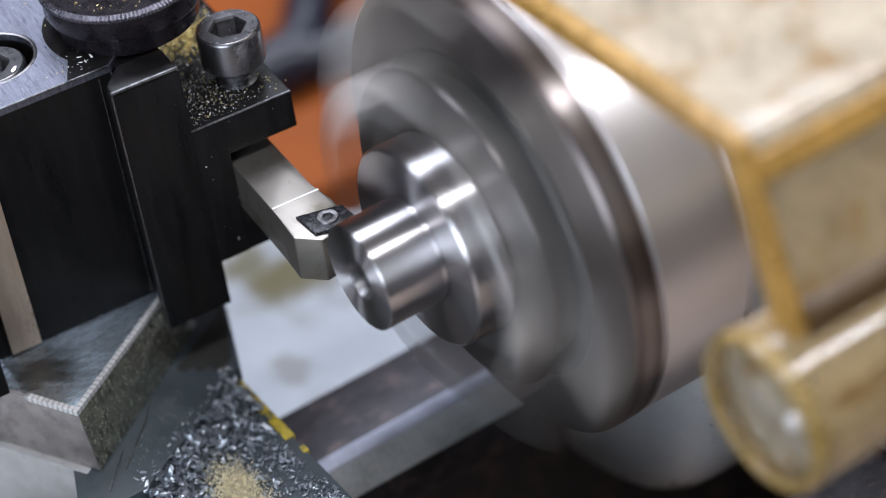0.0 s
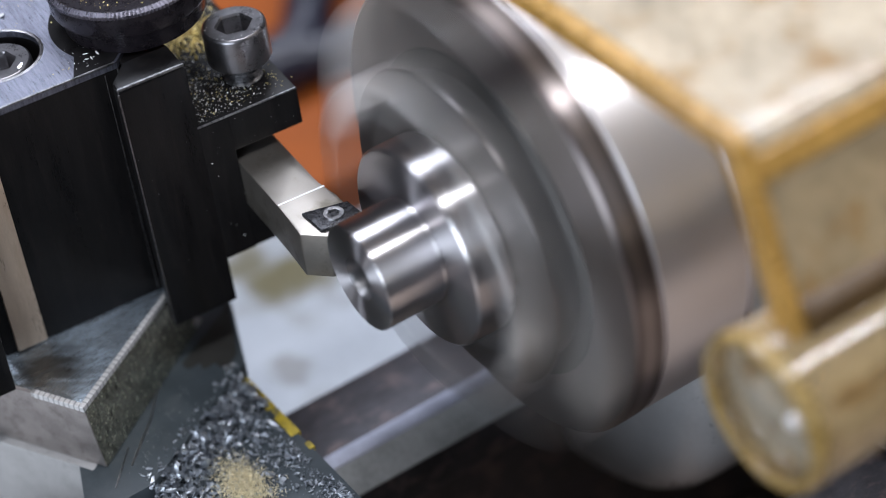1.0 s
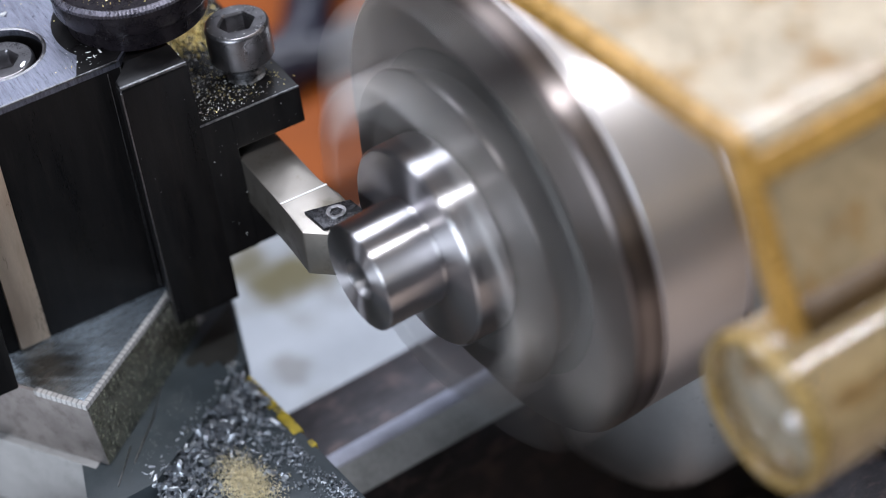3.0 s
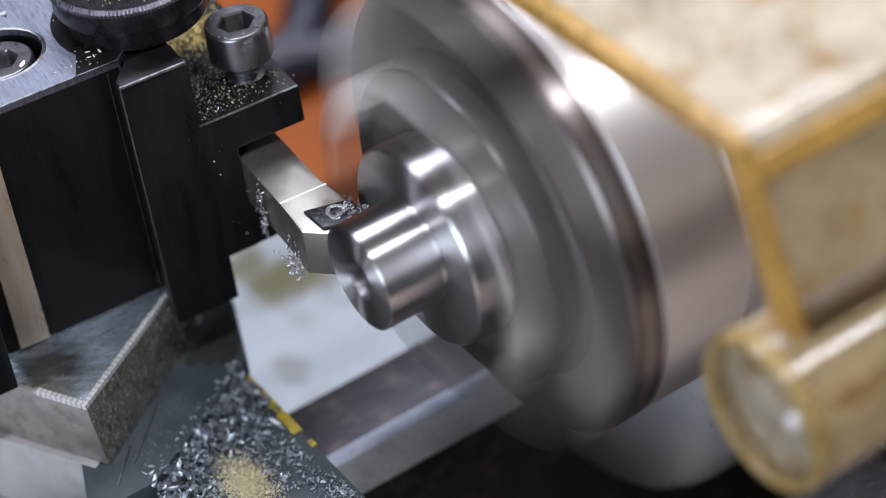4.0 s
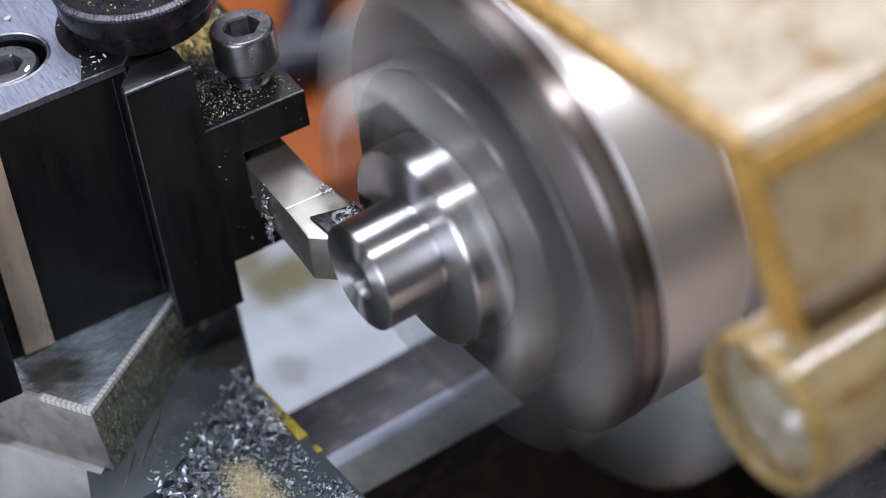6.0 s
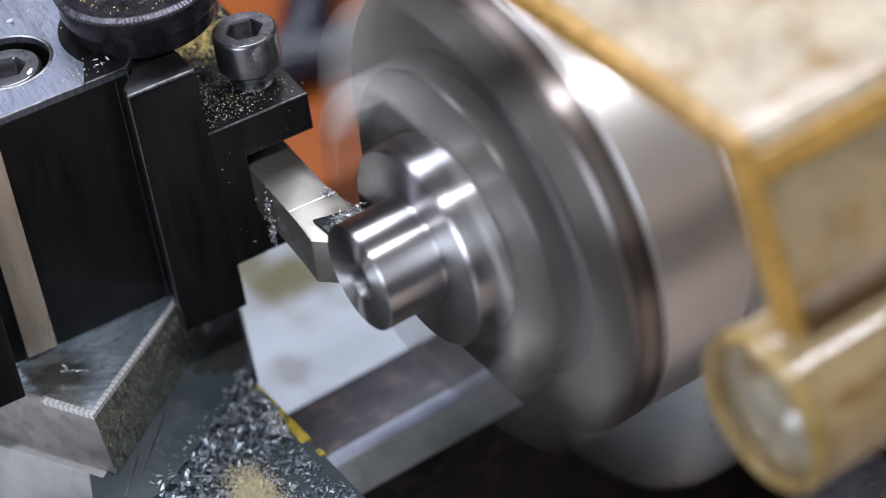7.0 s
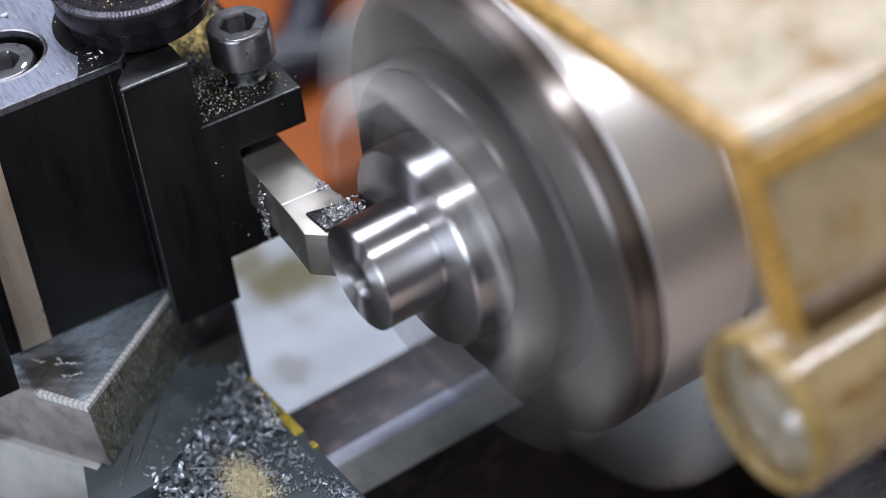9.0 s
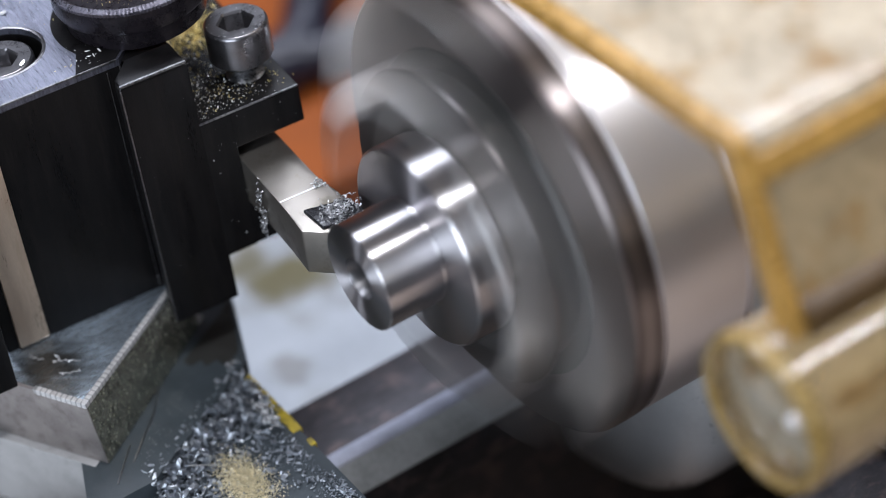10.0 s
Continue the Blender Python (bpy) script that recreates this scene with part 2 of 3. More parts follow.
    PLACE[ob] = base
    return tagged(ob, label, category, group, kind)


def bevelled(bm, width, segs=2):
    if width:
        bmesh.ops.bevel(bm, geom=bm.edges[:], offset=width, segments=segs, profile=0.6, affect="EDGES", clamp_overlap=True)
    return bm


def box(x0, x1, y0, y1, z0, z1, bev=0.3, segs=2):
    bm = bmesh.new()
    vs = [bm.verts.new((x, y, z)) for x in (x0, x1) for y in (y0, y1) for z in (z0, z1)]
    for f in ((0, 1, 3, 2), (4, 6, 7, 5), (0, 4, 5, 1), (2, 3, 7, 6), (0, 2, 6, 4), (1, 5, 7, 3)):
        bm.faces.new([vs[i] for i in f])
    return bevelled(bm, bev, segs)


def prism(poly, axis, a, b, bev=0.3, segs=2):
    """A polygon in the plane across axis, drawn out from a to b. For z: (x, y); for y: (x, z); for x: (y, z)."""
    bm = bmesh.new()

    def at(p, h):
        return {"z": (p[0], p[1], h), "y": (p[0], h, p[1]), "x": (h, p[0], p[1])}[axis]
    lo = [bm.verts.new(at(p, a)) for p in poly]
    hi = [bm.verts.new(at(p, b)) for p in poly]
    n = len(poly)
    bm.faces.new(lo)
    bm.faces.new(hi[::-1])
    for i in range(n):
        bm.faces.new((lo[i], lo[(i + 1) % n], hi[(i + 1) % n], hi[i]))
    return bevelled(bm, bev, segs)


def revolve(profile, axis="y", n=96, centre=(0, 0, 0), wobble=None):
    """A profile of (radius, height) turned round an axis; it closes on the axis where the radius is 0."""
    bm = bmesh.new()
    rings = []
    for r, h in profile:
        if r < 1e-6:
            ring = [bm.verts.new(spin_at(axis, 0, h, 0, centre))]
        else:
            ring = [bm.verts.new(spin_at(axis, r * (wobble(i) if wobble else 1), h, 2 * math.pi * i / n, centre)) for i in range(n)]
        rings.append(ring)
    for p, q in zip(rings, rings[1:]):
        for i in range(n):
            j = (i + 1) % n
            if len(p) == 1 and len(q) == 1:
                continue
            if len(p) == 1:
                bm.faces.new((p[0], q[j], q[i]))
            elif len(q) == 1:
                bm.faces.new((p[i], p[j], q[0]))
            else:
                bm.faces.new((p[i], p[j], q[j], q[i]))
    return bm


def spin_at(axis, r, h, a, c):
    u, v = r * math.cos(a), r * math.sin(a)
    p = {"y": (u, h, v), "z": (u, v, h), "x": (h, u, v)}[axis]
    return (p[0] + c[0], p[1] + c[1], p[2] + c[2])


def tube(points, radius, sides=6, taper=1.0):
    """A bent rod through points."""
    bm = bmesh.new()
    rings = []
    for i, p in enumerate(points):
        p = Vector(p)
        d = (Vector(points[min(i + 1, len(points) - 1)]) - Vector(points[max(i - 1, 0)])).normalized()
        a = d.cross(Vector((0.3, 0.2, 0.93))).normalized()
        b = d.cross(a)
        r = radius * (1 + (taper - 1) * i / (len(points) - 1))
        rings.append([bm.verts.new(p + r * (math.cos(2 * math.pi * k / sides) * a + math.sin(2 * math.pi * k / sides) * b)) for k in range(sides)])
    for p, q in zip(rings, rings[1:]):
        for k in range(sides):
            bm.faces.new((p[k], p[(k + 1) % sides], q[(k + 1) % sides], q[k]))
    bm.faces.new(rings[0])
    bm.faces.new(rings[-1][::-1])
    return bm


def merge(*bms):
    out = bmesh.new()
    for b in bms:
        me = bpy.data.meshes.new("tmp")
        b.to_mesh(me)
        b.free()
        out.from_mesh(me)
        bpy.data.meshes.remove(me)
    return out


def curl(bm, at, rng, length=2.5, width=0.5, turns=1.0, radius=0.5, heading=None):
    """One curled ribbon of swarf."""
    at = Vector(at)
    rot = Euler((rng.uniform(0, 6.3), rng.uniform(0, 6.3), rng.uniform(0, 6.3))).to_matrix()
    if heading is not None:
        rot = Euler((0, 0, heading)).to_matrix()
    n = max(7, int(9 * turns) + 2)
    rows = []
    for i in range(n):
        f = i / (n - 1)
        a = 2 * math.pi * turns * f
        r = radius * (1 - 0.3 * f)
        p = Vector((length * (f - 0.5), r * math.cos(a), r * math.sin(a)))
        s = Vector((width * (0.5 + 0.5 * rng.random()), 0.15 * rng.uniform(-1, 1), 0.1 * rng.uniform(-1, 1)))
        rows.append((bm.verts.new(at + rot @ (p - s * 0.5)), bm.verts.new(at + rot @ (p + s * 0.5))))
    for p, q in zip(rows, rows[1:]):
        bm.faces.new((p[0], p[1], q[1], q[0]))


def flake(bm, at, rng, size, flat=0.35):
    """One small broken chip: a bent, thin shard with thickness."""
    at = Vector(at)
    rot = Euler((rng.gauss(0, flat), rng.gauss(0, flat), rng.uniform(0, 6.3))).to_matrix()
    l, w, t = size * rng.uniform(0.6, 1.5), size * rng.uniform(0.25, 0.6), size * rng.uniform(0.08, 0.25)
    lift = size * rng.uniform(0, 0.4)
    top, low = [], []
    for x, y, z in ((-l, -w * 0.6, lift), (0, -w, 0), (l, -w * 0.4, lift), (l * 0.9, w * 0.5, lift), (0, w, 0), (-l * 0.8, w * 0.7, lift)):
        q = Vector((x, y, z)) * 0.5
        top.append(bm.verts.new(at + rot @ (q + Vector((0, 0, t)))))
        low.append(bm.verts.new(at + rot @ q))
    bm.faces.new(top)
    bm.faces.new(low[::-1])
    for i in range(6):
        j = (i + 1) % 6
        bm.faces.new((low[i], low[j], top[j], top[i]))


# ---------------------------------------------------------------- the workshop round the machine
def slab(name, x0, x1, y0, y1, z0, z1, mat, label):
    return whole(name, box(x0, x1, y0, y1, z0, z1, 0), mat, ((x0 + x1) / 2, (y0 + y1) / 2, z0), label, name.split("_")[0], "structure", False)


slab("floor", -2600, 2600, -2600, 2600, -1100, -1050, WALL_DARK, "dark workshop floor under the bench")
slab("ceiling", -2600, 2600, -2600, 2600, 1600, 1650, WALL, "pale plastered workshop ceiling")
slab("wall_north", -2600, 2600, 2600, 2650, -1050, 1600, WALL, "plain grey plastered workshop wall")
slab("wall_south", -2600, 2600, -2650, -2600, -1050, 1600, WALL, "plain grey plastered workshop wall")
# East and west walls are plain slabs in the darker tone.
slab("wall_east", 2600, 2650, -2600, 2600, -1050, 1600, WALL_DARK, "plain dark workshop wall, out of view")
slab("wall_west", -2650, -2600, -2600, 2600, -1050, 1600, WALL_DARK, "plain dark workshop wall, out of view")


def workbench():
    b = thing("workbench", (0, 60, -1050), "brown wooden workbench carrying the lathe", "workbench")
    part("top", box(-420, 420, -500, 700, -200, -170, 2), BENCH, b)
    for x in (-400, 350):
        for y in (-480, 630):
            part("leg", box(x, x + 50, y, y + 50, -1050, -200, 2), BENCH, b)


workbench()


# ---------------------------------------------------------------- lathe
def lathe_bed():
    b = thing("lathe_bed", (0, 60, -170), "oily ground steel lathe bed with a bright chamfered way", "lathe bed")
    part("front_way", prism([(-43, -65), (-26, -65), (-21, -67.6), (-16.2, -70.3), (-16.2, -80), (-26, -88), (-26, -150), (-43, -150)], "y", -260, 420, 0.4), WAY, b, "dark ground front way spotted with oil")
    # Chamfer and side are paler strips laid over the dark way.
    part("way_chamfer", prism([(-25.6, -64.75), (-22.6, -66.2), (-22.9, -67.0), (-25.9, -65.4)], "y", -258, 418, 0.1), WAY_EDGE, b, "bright bluish chamfer of the way")
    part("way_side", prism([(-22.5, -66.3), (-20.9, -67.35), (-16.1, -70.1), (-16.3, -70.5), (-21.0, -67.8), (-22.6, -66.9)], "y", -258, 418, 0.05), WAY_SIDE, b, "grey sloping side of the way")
    part("rear_way", prism([(46, -65), (62, -65), (62, -150), (50, -150), (50, -84), (46, -77)], "y", -260, 420, 0.4), WAY, b)
    for y in (-240, -60, 120, 300):
        part("web", box(-26, 50, y, y + 14, -150, -100, 1), DARK, b)
    part("foot", box(-60, 70, -262, -180, -170, -150, 2), DARK, b)
    part("foot", box(-60, 70, 330, 420, -170, -150, 2), DARK, b)


lathe_bed()


def chip_tray():
    t = thing("chip_tray", (-120, 60, -170), "white enamelled tray with oil stains in front of the bed", "tray")
    part("pan", prism([(-140, -250), (-140, 28), (-122, 75), (-122, 400), (-50, 400), (-50, -250)], "z", -98, -95, 0.8), WHITE, t)
    part("apron", box(-120, -114, -250, 400, -170, -98, 0.8), WHITE, t)


chip_tray()


def orange_cabinet():
    c = thing("tool_cabinet", (-330, 120, -170), "orange enamelled cabinet behind the machine, out of focus", "cabinet")
    part("body", box(-420, -160, -60, 330, -170, -110, 4, 3), ORANGE, c)
    part("back_panel", box(-430, -418, -60, 330, -110, 60, 2), ORANGE, c)


orange_cabinet()


def clamp_lever():
    v = thing("forked_lever", (-205, 92, -110), "dark navy plastic forked lever resting on the orange cabinet", "lever")
    part("stem", tube([(-206, 62, -104), (-208, 78, -103), (-208, 92, -103)], 9, 12, 1.1), NAVY, v)
    part("prong", tube([(-208, 90, -103), (-204, 101, -103), (-202, 118, -104), (-202, 132, -105)], 8.0, 12, 0.9), NAVY, v)
    part("prong", tube([(-208, 90, -103), (-214, 101, -101), (-228, 112, -98), (-246, 128, -96)], 8.0, 12, 0.9), NAVY, v)
    part("pad", box(-222, -196, 52, 66, -110, -97, 2.5, 3), NAVY, v)


clamp_lever()


def headstock():
    h = thing("headstock", (0, 150, -65), "dark cast headstock with a polished spindle flange", "headstock")
    part("casting", box(-70, 66, 84, 330, -64, 60, 6, 3), DARK, h)
    part("boss", revolve([(0, 57.4), (44, 57.4), (49, 58.0), (53, 59.6), (56, 62.2), (57.6, 65.4), (58, 69), (58, 83.5), (0, 83.5)], n=128, centre=(-30, 0, -50)), BOSS, h, "polished round boss under the spindle")


headstock()


def lathe_chuck():
    c = thing("lathe_chuck", (0, 29, 0), "spinning three-jaw lathe chuck of ground steel", "chuck")
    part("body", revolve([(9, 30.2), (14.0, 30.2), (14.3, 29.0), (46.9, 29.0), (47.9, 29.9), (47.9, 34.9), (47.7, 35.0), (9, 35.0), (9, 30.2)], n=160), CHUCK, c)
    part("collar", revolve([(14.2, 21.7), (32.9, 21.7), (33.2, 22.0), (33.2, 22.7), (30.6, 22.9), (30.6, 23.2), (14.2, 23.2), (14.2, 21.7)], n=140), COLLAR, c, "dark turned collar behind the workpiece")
    # Near-black colour paints in the shade between collar and chuck face.
    part("groove", revolve([(14.2, 23.3), (30.4, 23.3), (30.4, 28.7), (34.6, 28.8), (34.6, 29.1), (14.2, 29.1), (14.2, 23.3)], n=120), DARK, c, "neck and ring groove, coloured dark for their shade")
    part("band", revolve([(47.6, 30.6), (47.95, 30.8), (47.95, 33.0), (47.6, 33.2), (47.6, 30.6)], n=160), BAND, c, "dull dark band round the chuck")
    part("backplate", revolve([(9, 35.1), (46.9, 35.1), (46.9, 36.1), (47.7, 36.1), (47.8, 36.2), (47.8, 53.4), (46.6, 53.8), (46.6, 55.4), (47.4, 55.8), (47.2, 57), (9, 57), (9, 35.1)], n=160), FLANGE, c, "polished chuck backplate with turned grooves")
    for k in range(3):
        m = Matrix.Rotation(radians(120 * k), 3, "Y")
        tip = prism([(21.0, 29.2), (21.0, 21.6), (26.4, 21.4), (26.6, 12.9), (27.0, 12.5), (32.6, 12.5), (33.5, 13.4), (33.5, 21.1), (33.3, 29.2)], "z", -9.5, 9.5, 0.3)
        step = prism([(33.2, 29.2), (33.2, 21.0), (47.2, 21.0), (48.0, 21.8), (48.0, 29.2)], "z", -5.5, 5.5, 0.3)
        j = merge(tip, step)
        bmesh.ops.rotate(j, verts=j.verts[:], cent=(0, 0, 0), matrix=m)
        part("jaw", j, JAW, c, "stepped hardened jaw")
    return c


def workpiece():
    w = thing("workpiece", (0, 0, 0), "shiny turned steel workpiece with a shoulder and centre bore", "workpiece")
    part("spigot", revolve([(10.8, 0.0), (11.0, 0.2), (11.0, 11.9), (10.8, 12.2), (10.95, 12.5), (10.7, 12.75), (10.75, 13.06)], n=128), TURNED, w)
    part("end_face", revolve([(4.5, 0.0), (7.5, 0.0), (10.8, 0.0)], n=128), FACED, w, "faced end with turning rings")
    part("bore", revolve([(0, 7.0), (3.0, 5.2), (3.9, 5.0), (3.9, 1.0), (4.5, 0.0)], n=64), DULL, w, "drilled centre bore")
    part("shoulder", revolve([(20.3, 13.05), (20.85, 13.6), (20.85, 20.9), (20.4, 21.4), (14, 21.4), (14, 29.6), (0, 29.6)], n=160), TURNED, w, "polished shoulder disc")
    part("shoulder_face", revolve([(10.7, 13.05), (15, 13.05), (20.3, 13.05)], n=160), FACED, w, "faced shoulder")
    return w


chuck = lathe_chuck()
work = workpiece()


def guard():
    g = thing("chuck_guard", (90, 60, -64), "amber tinted plastic chuck guard with thick glossy edges", "chuck guard")
    def shoulder(r):
        return [(80 + r * math.sin(radians(a)), 61 + r * math.cos(radians(a))) for a in range(0, 66, 5)]
    top_out, top_in = [(-70, 63), (-60, 65)] + shoulder(4.2), shoulder(1.0)[::-1] + [(-60, 61.4), (-69, 60)]
    side_out, side_in = [(95.5, 33), (96, 30)], [(92.4, 29), (92, 32)]
    shell = part("shell", prism(top_out + top_in, "y", 28.5, 170, 0.0), GUARD, g)
    pane = part("side_pane", prism([top_out[-1]] + side_out + side_in + [top_in[0]], "y", 28.5, 170, 0.0), GUARD_SIDE, g, "stained side pane, its amber deepened for the slanted view")
    shell.visible_shadow = pane.visible_shadow = False
    rim_out = [(x + 0.35, z + 0.35) for x, z in top_out + side_out]
    rim_in = [(x - 0.3, z - 0.3) for x, z in side_in + top_in]
    part("rim", prism(rim_out + rim_in, "y", 25.5, 28.5, 0.7, 3), AMBER, g, "deep amber cut edge")
    centre = (93.4, 0, 19.6)
    part("hinge_tube", revolve([(12.6, 20.5), (13.6, 20.0), (14.2, 21.0), (14.2, 170), (12.6, 170), (12.6, 20.5)], n=64, centre=centre), TUBE, g, "rolled amber tube along the lower edge")
    part("tube_lip", revolve([(12.2, 20.3), (12.6, 19.6), (13.8, 19.6), (14.4, 20.6), (14.4, 22.5), (13.8, 22.5), (12.2, 20.3)], n=64, centre=centre), PALE_AMBER, g, "pale amber rim of the tube")
    part("hinge_rod", revolve([(0, 24.0), (4, 23.4), (5, 24.6), (9.2, 24.6), (10.4, 25.6), (10.4, 168), (0, 168)], n=48, centre=(93.2, 0, 18.6)), SLIDE_SIDE, g, "steel rod inside the tube")
    part("end_cap", revolve([(0, 21.6), (7.0, 21.9), (12.2, 23.2), (12.4, 24.0), (0, 23.0)], n=48, centre=centre), CAP, g, "clear amber end of the tube")
    # Bright bead added only to give the blurred highlight dot on the lip.
    part("glint_bead", revolve([(0, 18.6), (0.9, 18.9), (1.3, 19.6), (1.3, 20.4), (0, 20.4)], n=24, centre=(102.3, 0, 24.9)), MILLED, g, "tiny bright bead added to make a glint")
    # Dark strip paints the shade in the gap between pane and tube.
    part("gap_shade_strip", box(91.2, 96.8, 28.6, 170, 31.5, 38.5, 0.8), GAP_SHADE, g, "dark amber strip painting the shaded gap above the tube")
    part("edge_strip", prism([(84.2, 62.6), (85.0, 62.2), (86.6, 58.2), (85.6, 57.8)], "y", 28.6, 170, 0.2), AMBER, g, "amber line under the bent edge")
    part("bracket", box(84, 97, 80, 96, -64, 9, 1), AMBER, g, "bracket down to the headstock")


guard()

# ---------------------------------------------------------------- carriage: all of it slides as one
RIDERS = []


def cross_slide():
    c = thing("cross_slide", (-30, -60, -65), "slate grey cross slide with a chipped yellow edge", "cross slide")
    part("table", prism([(-150, -10.8), (60, -10.8), (60, -90), (-27, -90), (-27, -46), (-150, -46)], "z", -65, -50, 0.6), PAINT, c)
    part("saddle", box(-150, 60, -130, -14, -82, -65.2, 0.8), CAST, c, "pale cast saddle under the table")
    for a, b, w in ((-44, -31, 1.7), (-30.6, -28.4, 1.1), (-28.2, -21, 1.8), (-17.5, -15.3, 0.8)):
        part("edge_stripe", box(a, b, -10.9 - w, -10.4, -53.0, -49.75, 0.25), YELLOW, c, "chipped yellow painted edge")
    RIDERS.append(c)


cross_slide()

# the compound slide's long direction and the direction across it
ALONG = Vector((0.5404, -0.8414))
ACROSS = Vector((0.8794, 0.4762))


def oblique(corner, a0, a1, b0, b1, z0, z1, bev=0.3):
    pts = []
    for a, b in ((a0, b0), (a1, b0), (a1, b1), (a0, b1)):
        q = Vector(corner) + ALONG * a + ACROSS * b
        pts.append((q.x, q.y))
    return prism(pts, "z", z0, z1, bev)


GIB = (((-53.9, -24.5), (-41.5, -33.9), 0.2), ((-41.5, -33.9), (-31.6, -43.9), 0.3), ((-36.6, -42.0), (-28.0, -49.5), 0.22))


def compound_slide():
    c = thing("compound_slide", (-55, -30, -50), "oily machined compound slide with milled bright edges", "compound slide")
    A = (-55.52, -18.21)
    def flared(bm):
        for v in bm.verts:
            if (v.co.to_2d() - Vector(A)).dot(ACROSS) > -3:
                v.co += (ACROSS * (1.75 if (v.co.to_2d() - Vector(A)).dot(ALONG) > 10 else 0.0) * (-30.8 - v.co.z) / 15 if v.co.z < -30.8 else ACROSS * 0).to_3d()
        return bm
    part("top_slide", flared(oblique(A, -6, 36.5, -60, 0, -45.8, -30, 0.35)), SLIDE_SIDE, c)
    part("pitted_side", flared(oblique(A, -5.9, 36.2, -0.2, 0.06, -45.7, -30.8, 0.0)), PITTED, c, "pitted oily side face", False)
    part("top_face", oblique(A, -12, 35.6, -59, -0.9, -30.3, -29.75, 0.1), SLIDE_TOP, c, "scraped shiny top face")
    part("swivel_plate", prism([(-62.3, -2.5), (-43, -10.1), (-24, -43), (-24, -58), (-70, -40), (-90, -10)], "z", -50, -46, 0.3), PAINT, c, "slate grey painted swivel plate")
    for (x0, y0), (x1, y1), w in GIB:
        d = Vector((y0 - y1, x1 - x0)).normalized() * w
        part("gib", prism([(x0, y0), (x1, y1), (x1 + d.x, y1 + d.y), (x0 + d.x, y0 + d.y)], "z", -46.1, -45.75, 0.05), DULL, c, "thin steel gib edge")
    part("gib_screw", revolve([(0, -43.6), (1.6, -43.6), (1.8, -44), (1.8, -46.1), (0, -46.1)], "z", 20, (-45.5, -38.0, 0)), BLACK, c, "dark gib screw")
    # Black sheet paints the tool holder's shadow on the plate, its edge dripping like oil.
    rng = random.Random(31)
    shade_rim = [(-62.0, -3.5), (-52.0, -7.6), (-46.5, -10.2)]
    for i in range(14):
        f = i / 13
        q = Vector((-45.4, -12.6)).lerp(Vector((-52.0, -20.5)), f) + Vector((0.75, -0.66)) * (1.2 + 0.9 * math.sin(i * 1.3) + rng.uniform(-0.3, 0.5))
        shade_rim.append((q.x, q.y))
    part("shade_patch", prism(shade_rim, "z", -46.02, -45.93, 0.0), DARK, c, "black patch painting the holder's shade on the plate, with oily drips", False)
    part("lower_slide", oblique(A, -10, 38.2, -58, -0.6, -65, -45.85, 0.5), CAST, c, "pale grey machined lower slide")
    part("milled_edge", oblique(A, -1, 36.58, -1.15, 0.08, -30.8, -29.66, 0.12), EDGE, c, "bright chamfered edge")
    part("milled_edge", oblique(A, 35.4, 36.58, -13, -1.15, -30.8, -29.66, 0.12), EDGE, c, "bright chamfered edge")
    n = 28
    for i in range(n):
        a = 0.1 + i * 36.4 / n
        part("milled_tooth", oblique(A, a, a + 1.0, -1.1, 0.11, -30.9, -29.635, 0.12), MILLED, c, smooth=False)
    for i in range(10):
        b = 0.06 - i * 1.25
        part("milled_tooth", oblique(A, 35.35, 36.64, b - 0.98, b, -30.9, -29.64, 0.12), MILLED, c, smooth=False)
    RIDERS.append(c)


compound_slide()


def socket_head(c, z0, z1, r, hexr, depth, n=48):
    """A cap screw head with a real hexagon socket."""
    bm = bmesh.new()
    prof = [(r, z0 + 0.3), (r, z1 - 0.8), (r * 0.975, z1 - 0.3), (r * 0.92, z1), (r * 0.72, z1)]
    rings = [[bm.verts.new((c[0] + R * math.cos(2 * math.pi * i / n), c[1] + R * math.sin(2 * math.pi * i / n), z)) for i in range(n)] for R, z in prof]
    for p, q in zip(rings, rings[1:]):
        for i in range(n):
            bm.faces.new((p[i], p[(i + 1) % n], q[(i + 1) % n], q[i]))

    def hexed(z, grow=1.0):
        out = []
        for i in range(n):
            a = 2 * math.pi * i / n
            w = (a - 0.3) % (math.pi / 3) - math.pi / 6
            R = hexr * grow * math.cos(math.pi / 6) / math.cos(w)
            out.append(bm.verts.new((c[0] + R * math.cos(a), c[1] + R * math.sin(a), z)))
        return out
    lip, mouth, floor_ring = hexed(z1 - 0.05, 1.1), hexed(z1 - 0.5), hexed(z1 - depth)
    for p, q in ((rings[-1], lip), (lip, mouth), (mouth, floor_ring)):
        for i in range(n):
            bm.faces.new((p[i], p[(i + 1) % n], q[(i + 1) % n], q[i]))
    bm.faces.new(floor_ring[::-1])
    low = [bm.verts.new((c[0] + r * 0.96 * math.cos(2 * math.pi * i / n), c[1] + r * 0.96 * math.sin(2 * math.pi * i / n), z0)) for i in range(n)]
    for i in range(n):
        bm.faces.new((low[i], low[(i + 1) % n], rings[0][(i + 1) % n], rings[0][i]))
    bm.faces.new(low[::-1])
    return bm


def holed(plan, centre, r, z0, z1, n=64):
    """A plate of that plan with a round hole through it."""
    bm = bmesh.new()
    outer = [bm.verts.new((x, y, z1)) for x, y in plan]
    hole = [bm.verts.new((centre[0] + r * math.cos(2 * math.pi * i / n), centre[1] + r * math.sin(2 * math.pi * i / n), z1)) for i in range(n)]
    edges = [bm.edges.new((ring[i], ring[(i + 1) % len(ring)])) for ring in (outer, hole) for i in range(len(ring))]
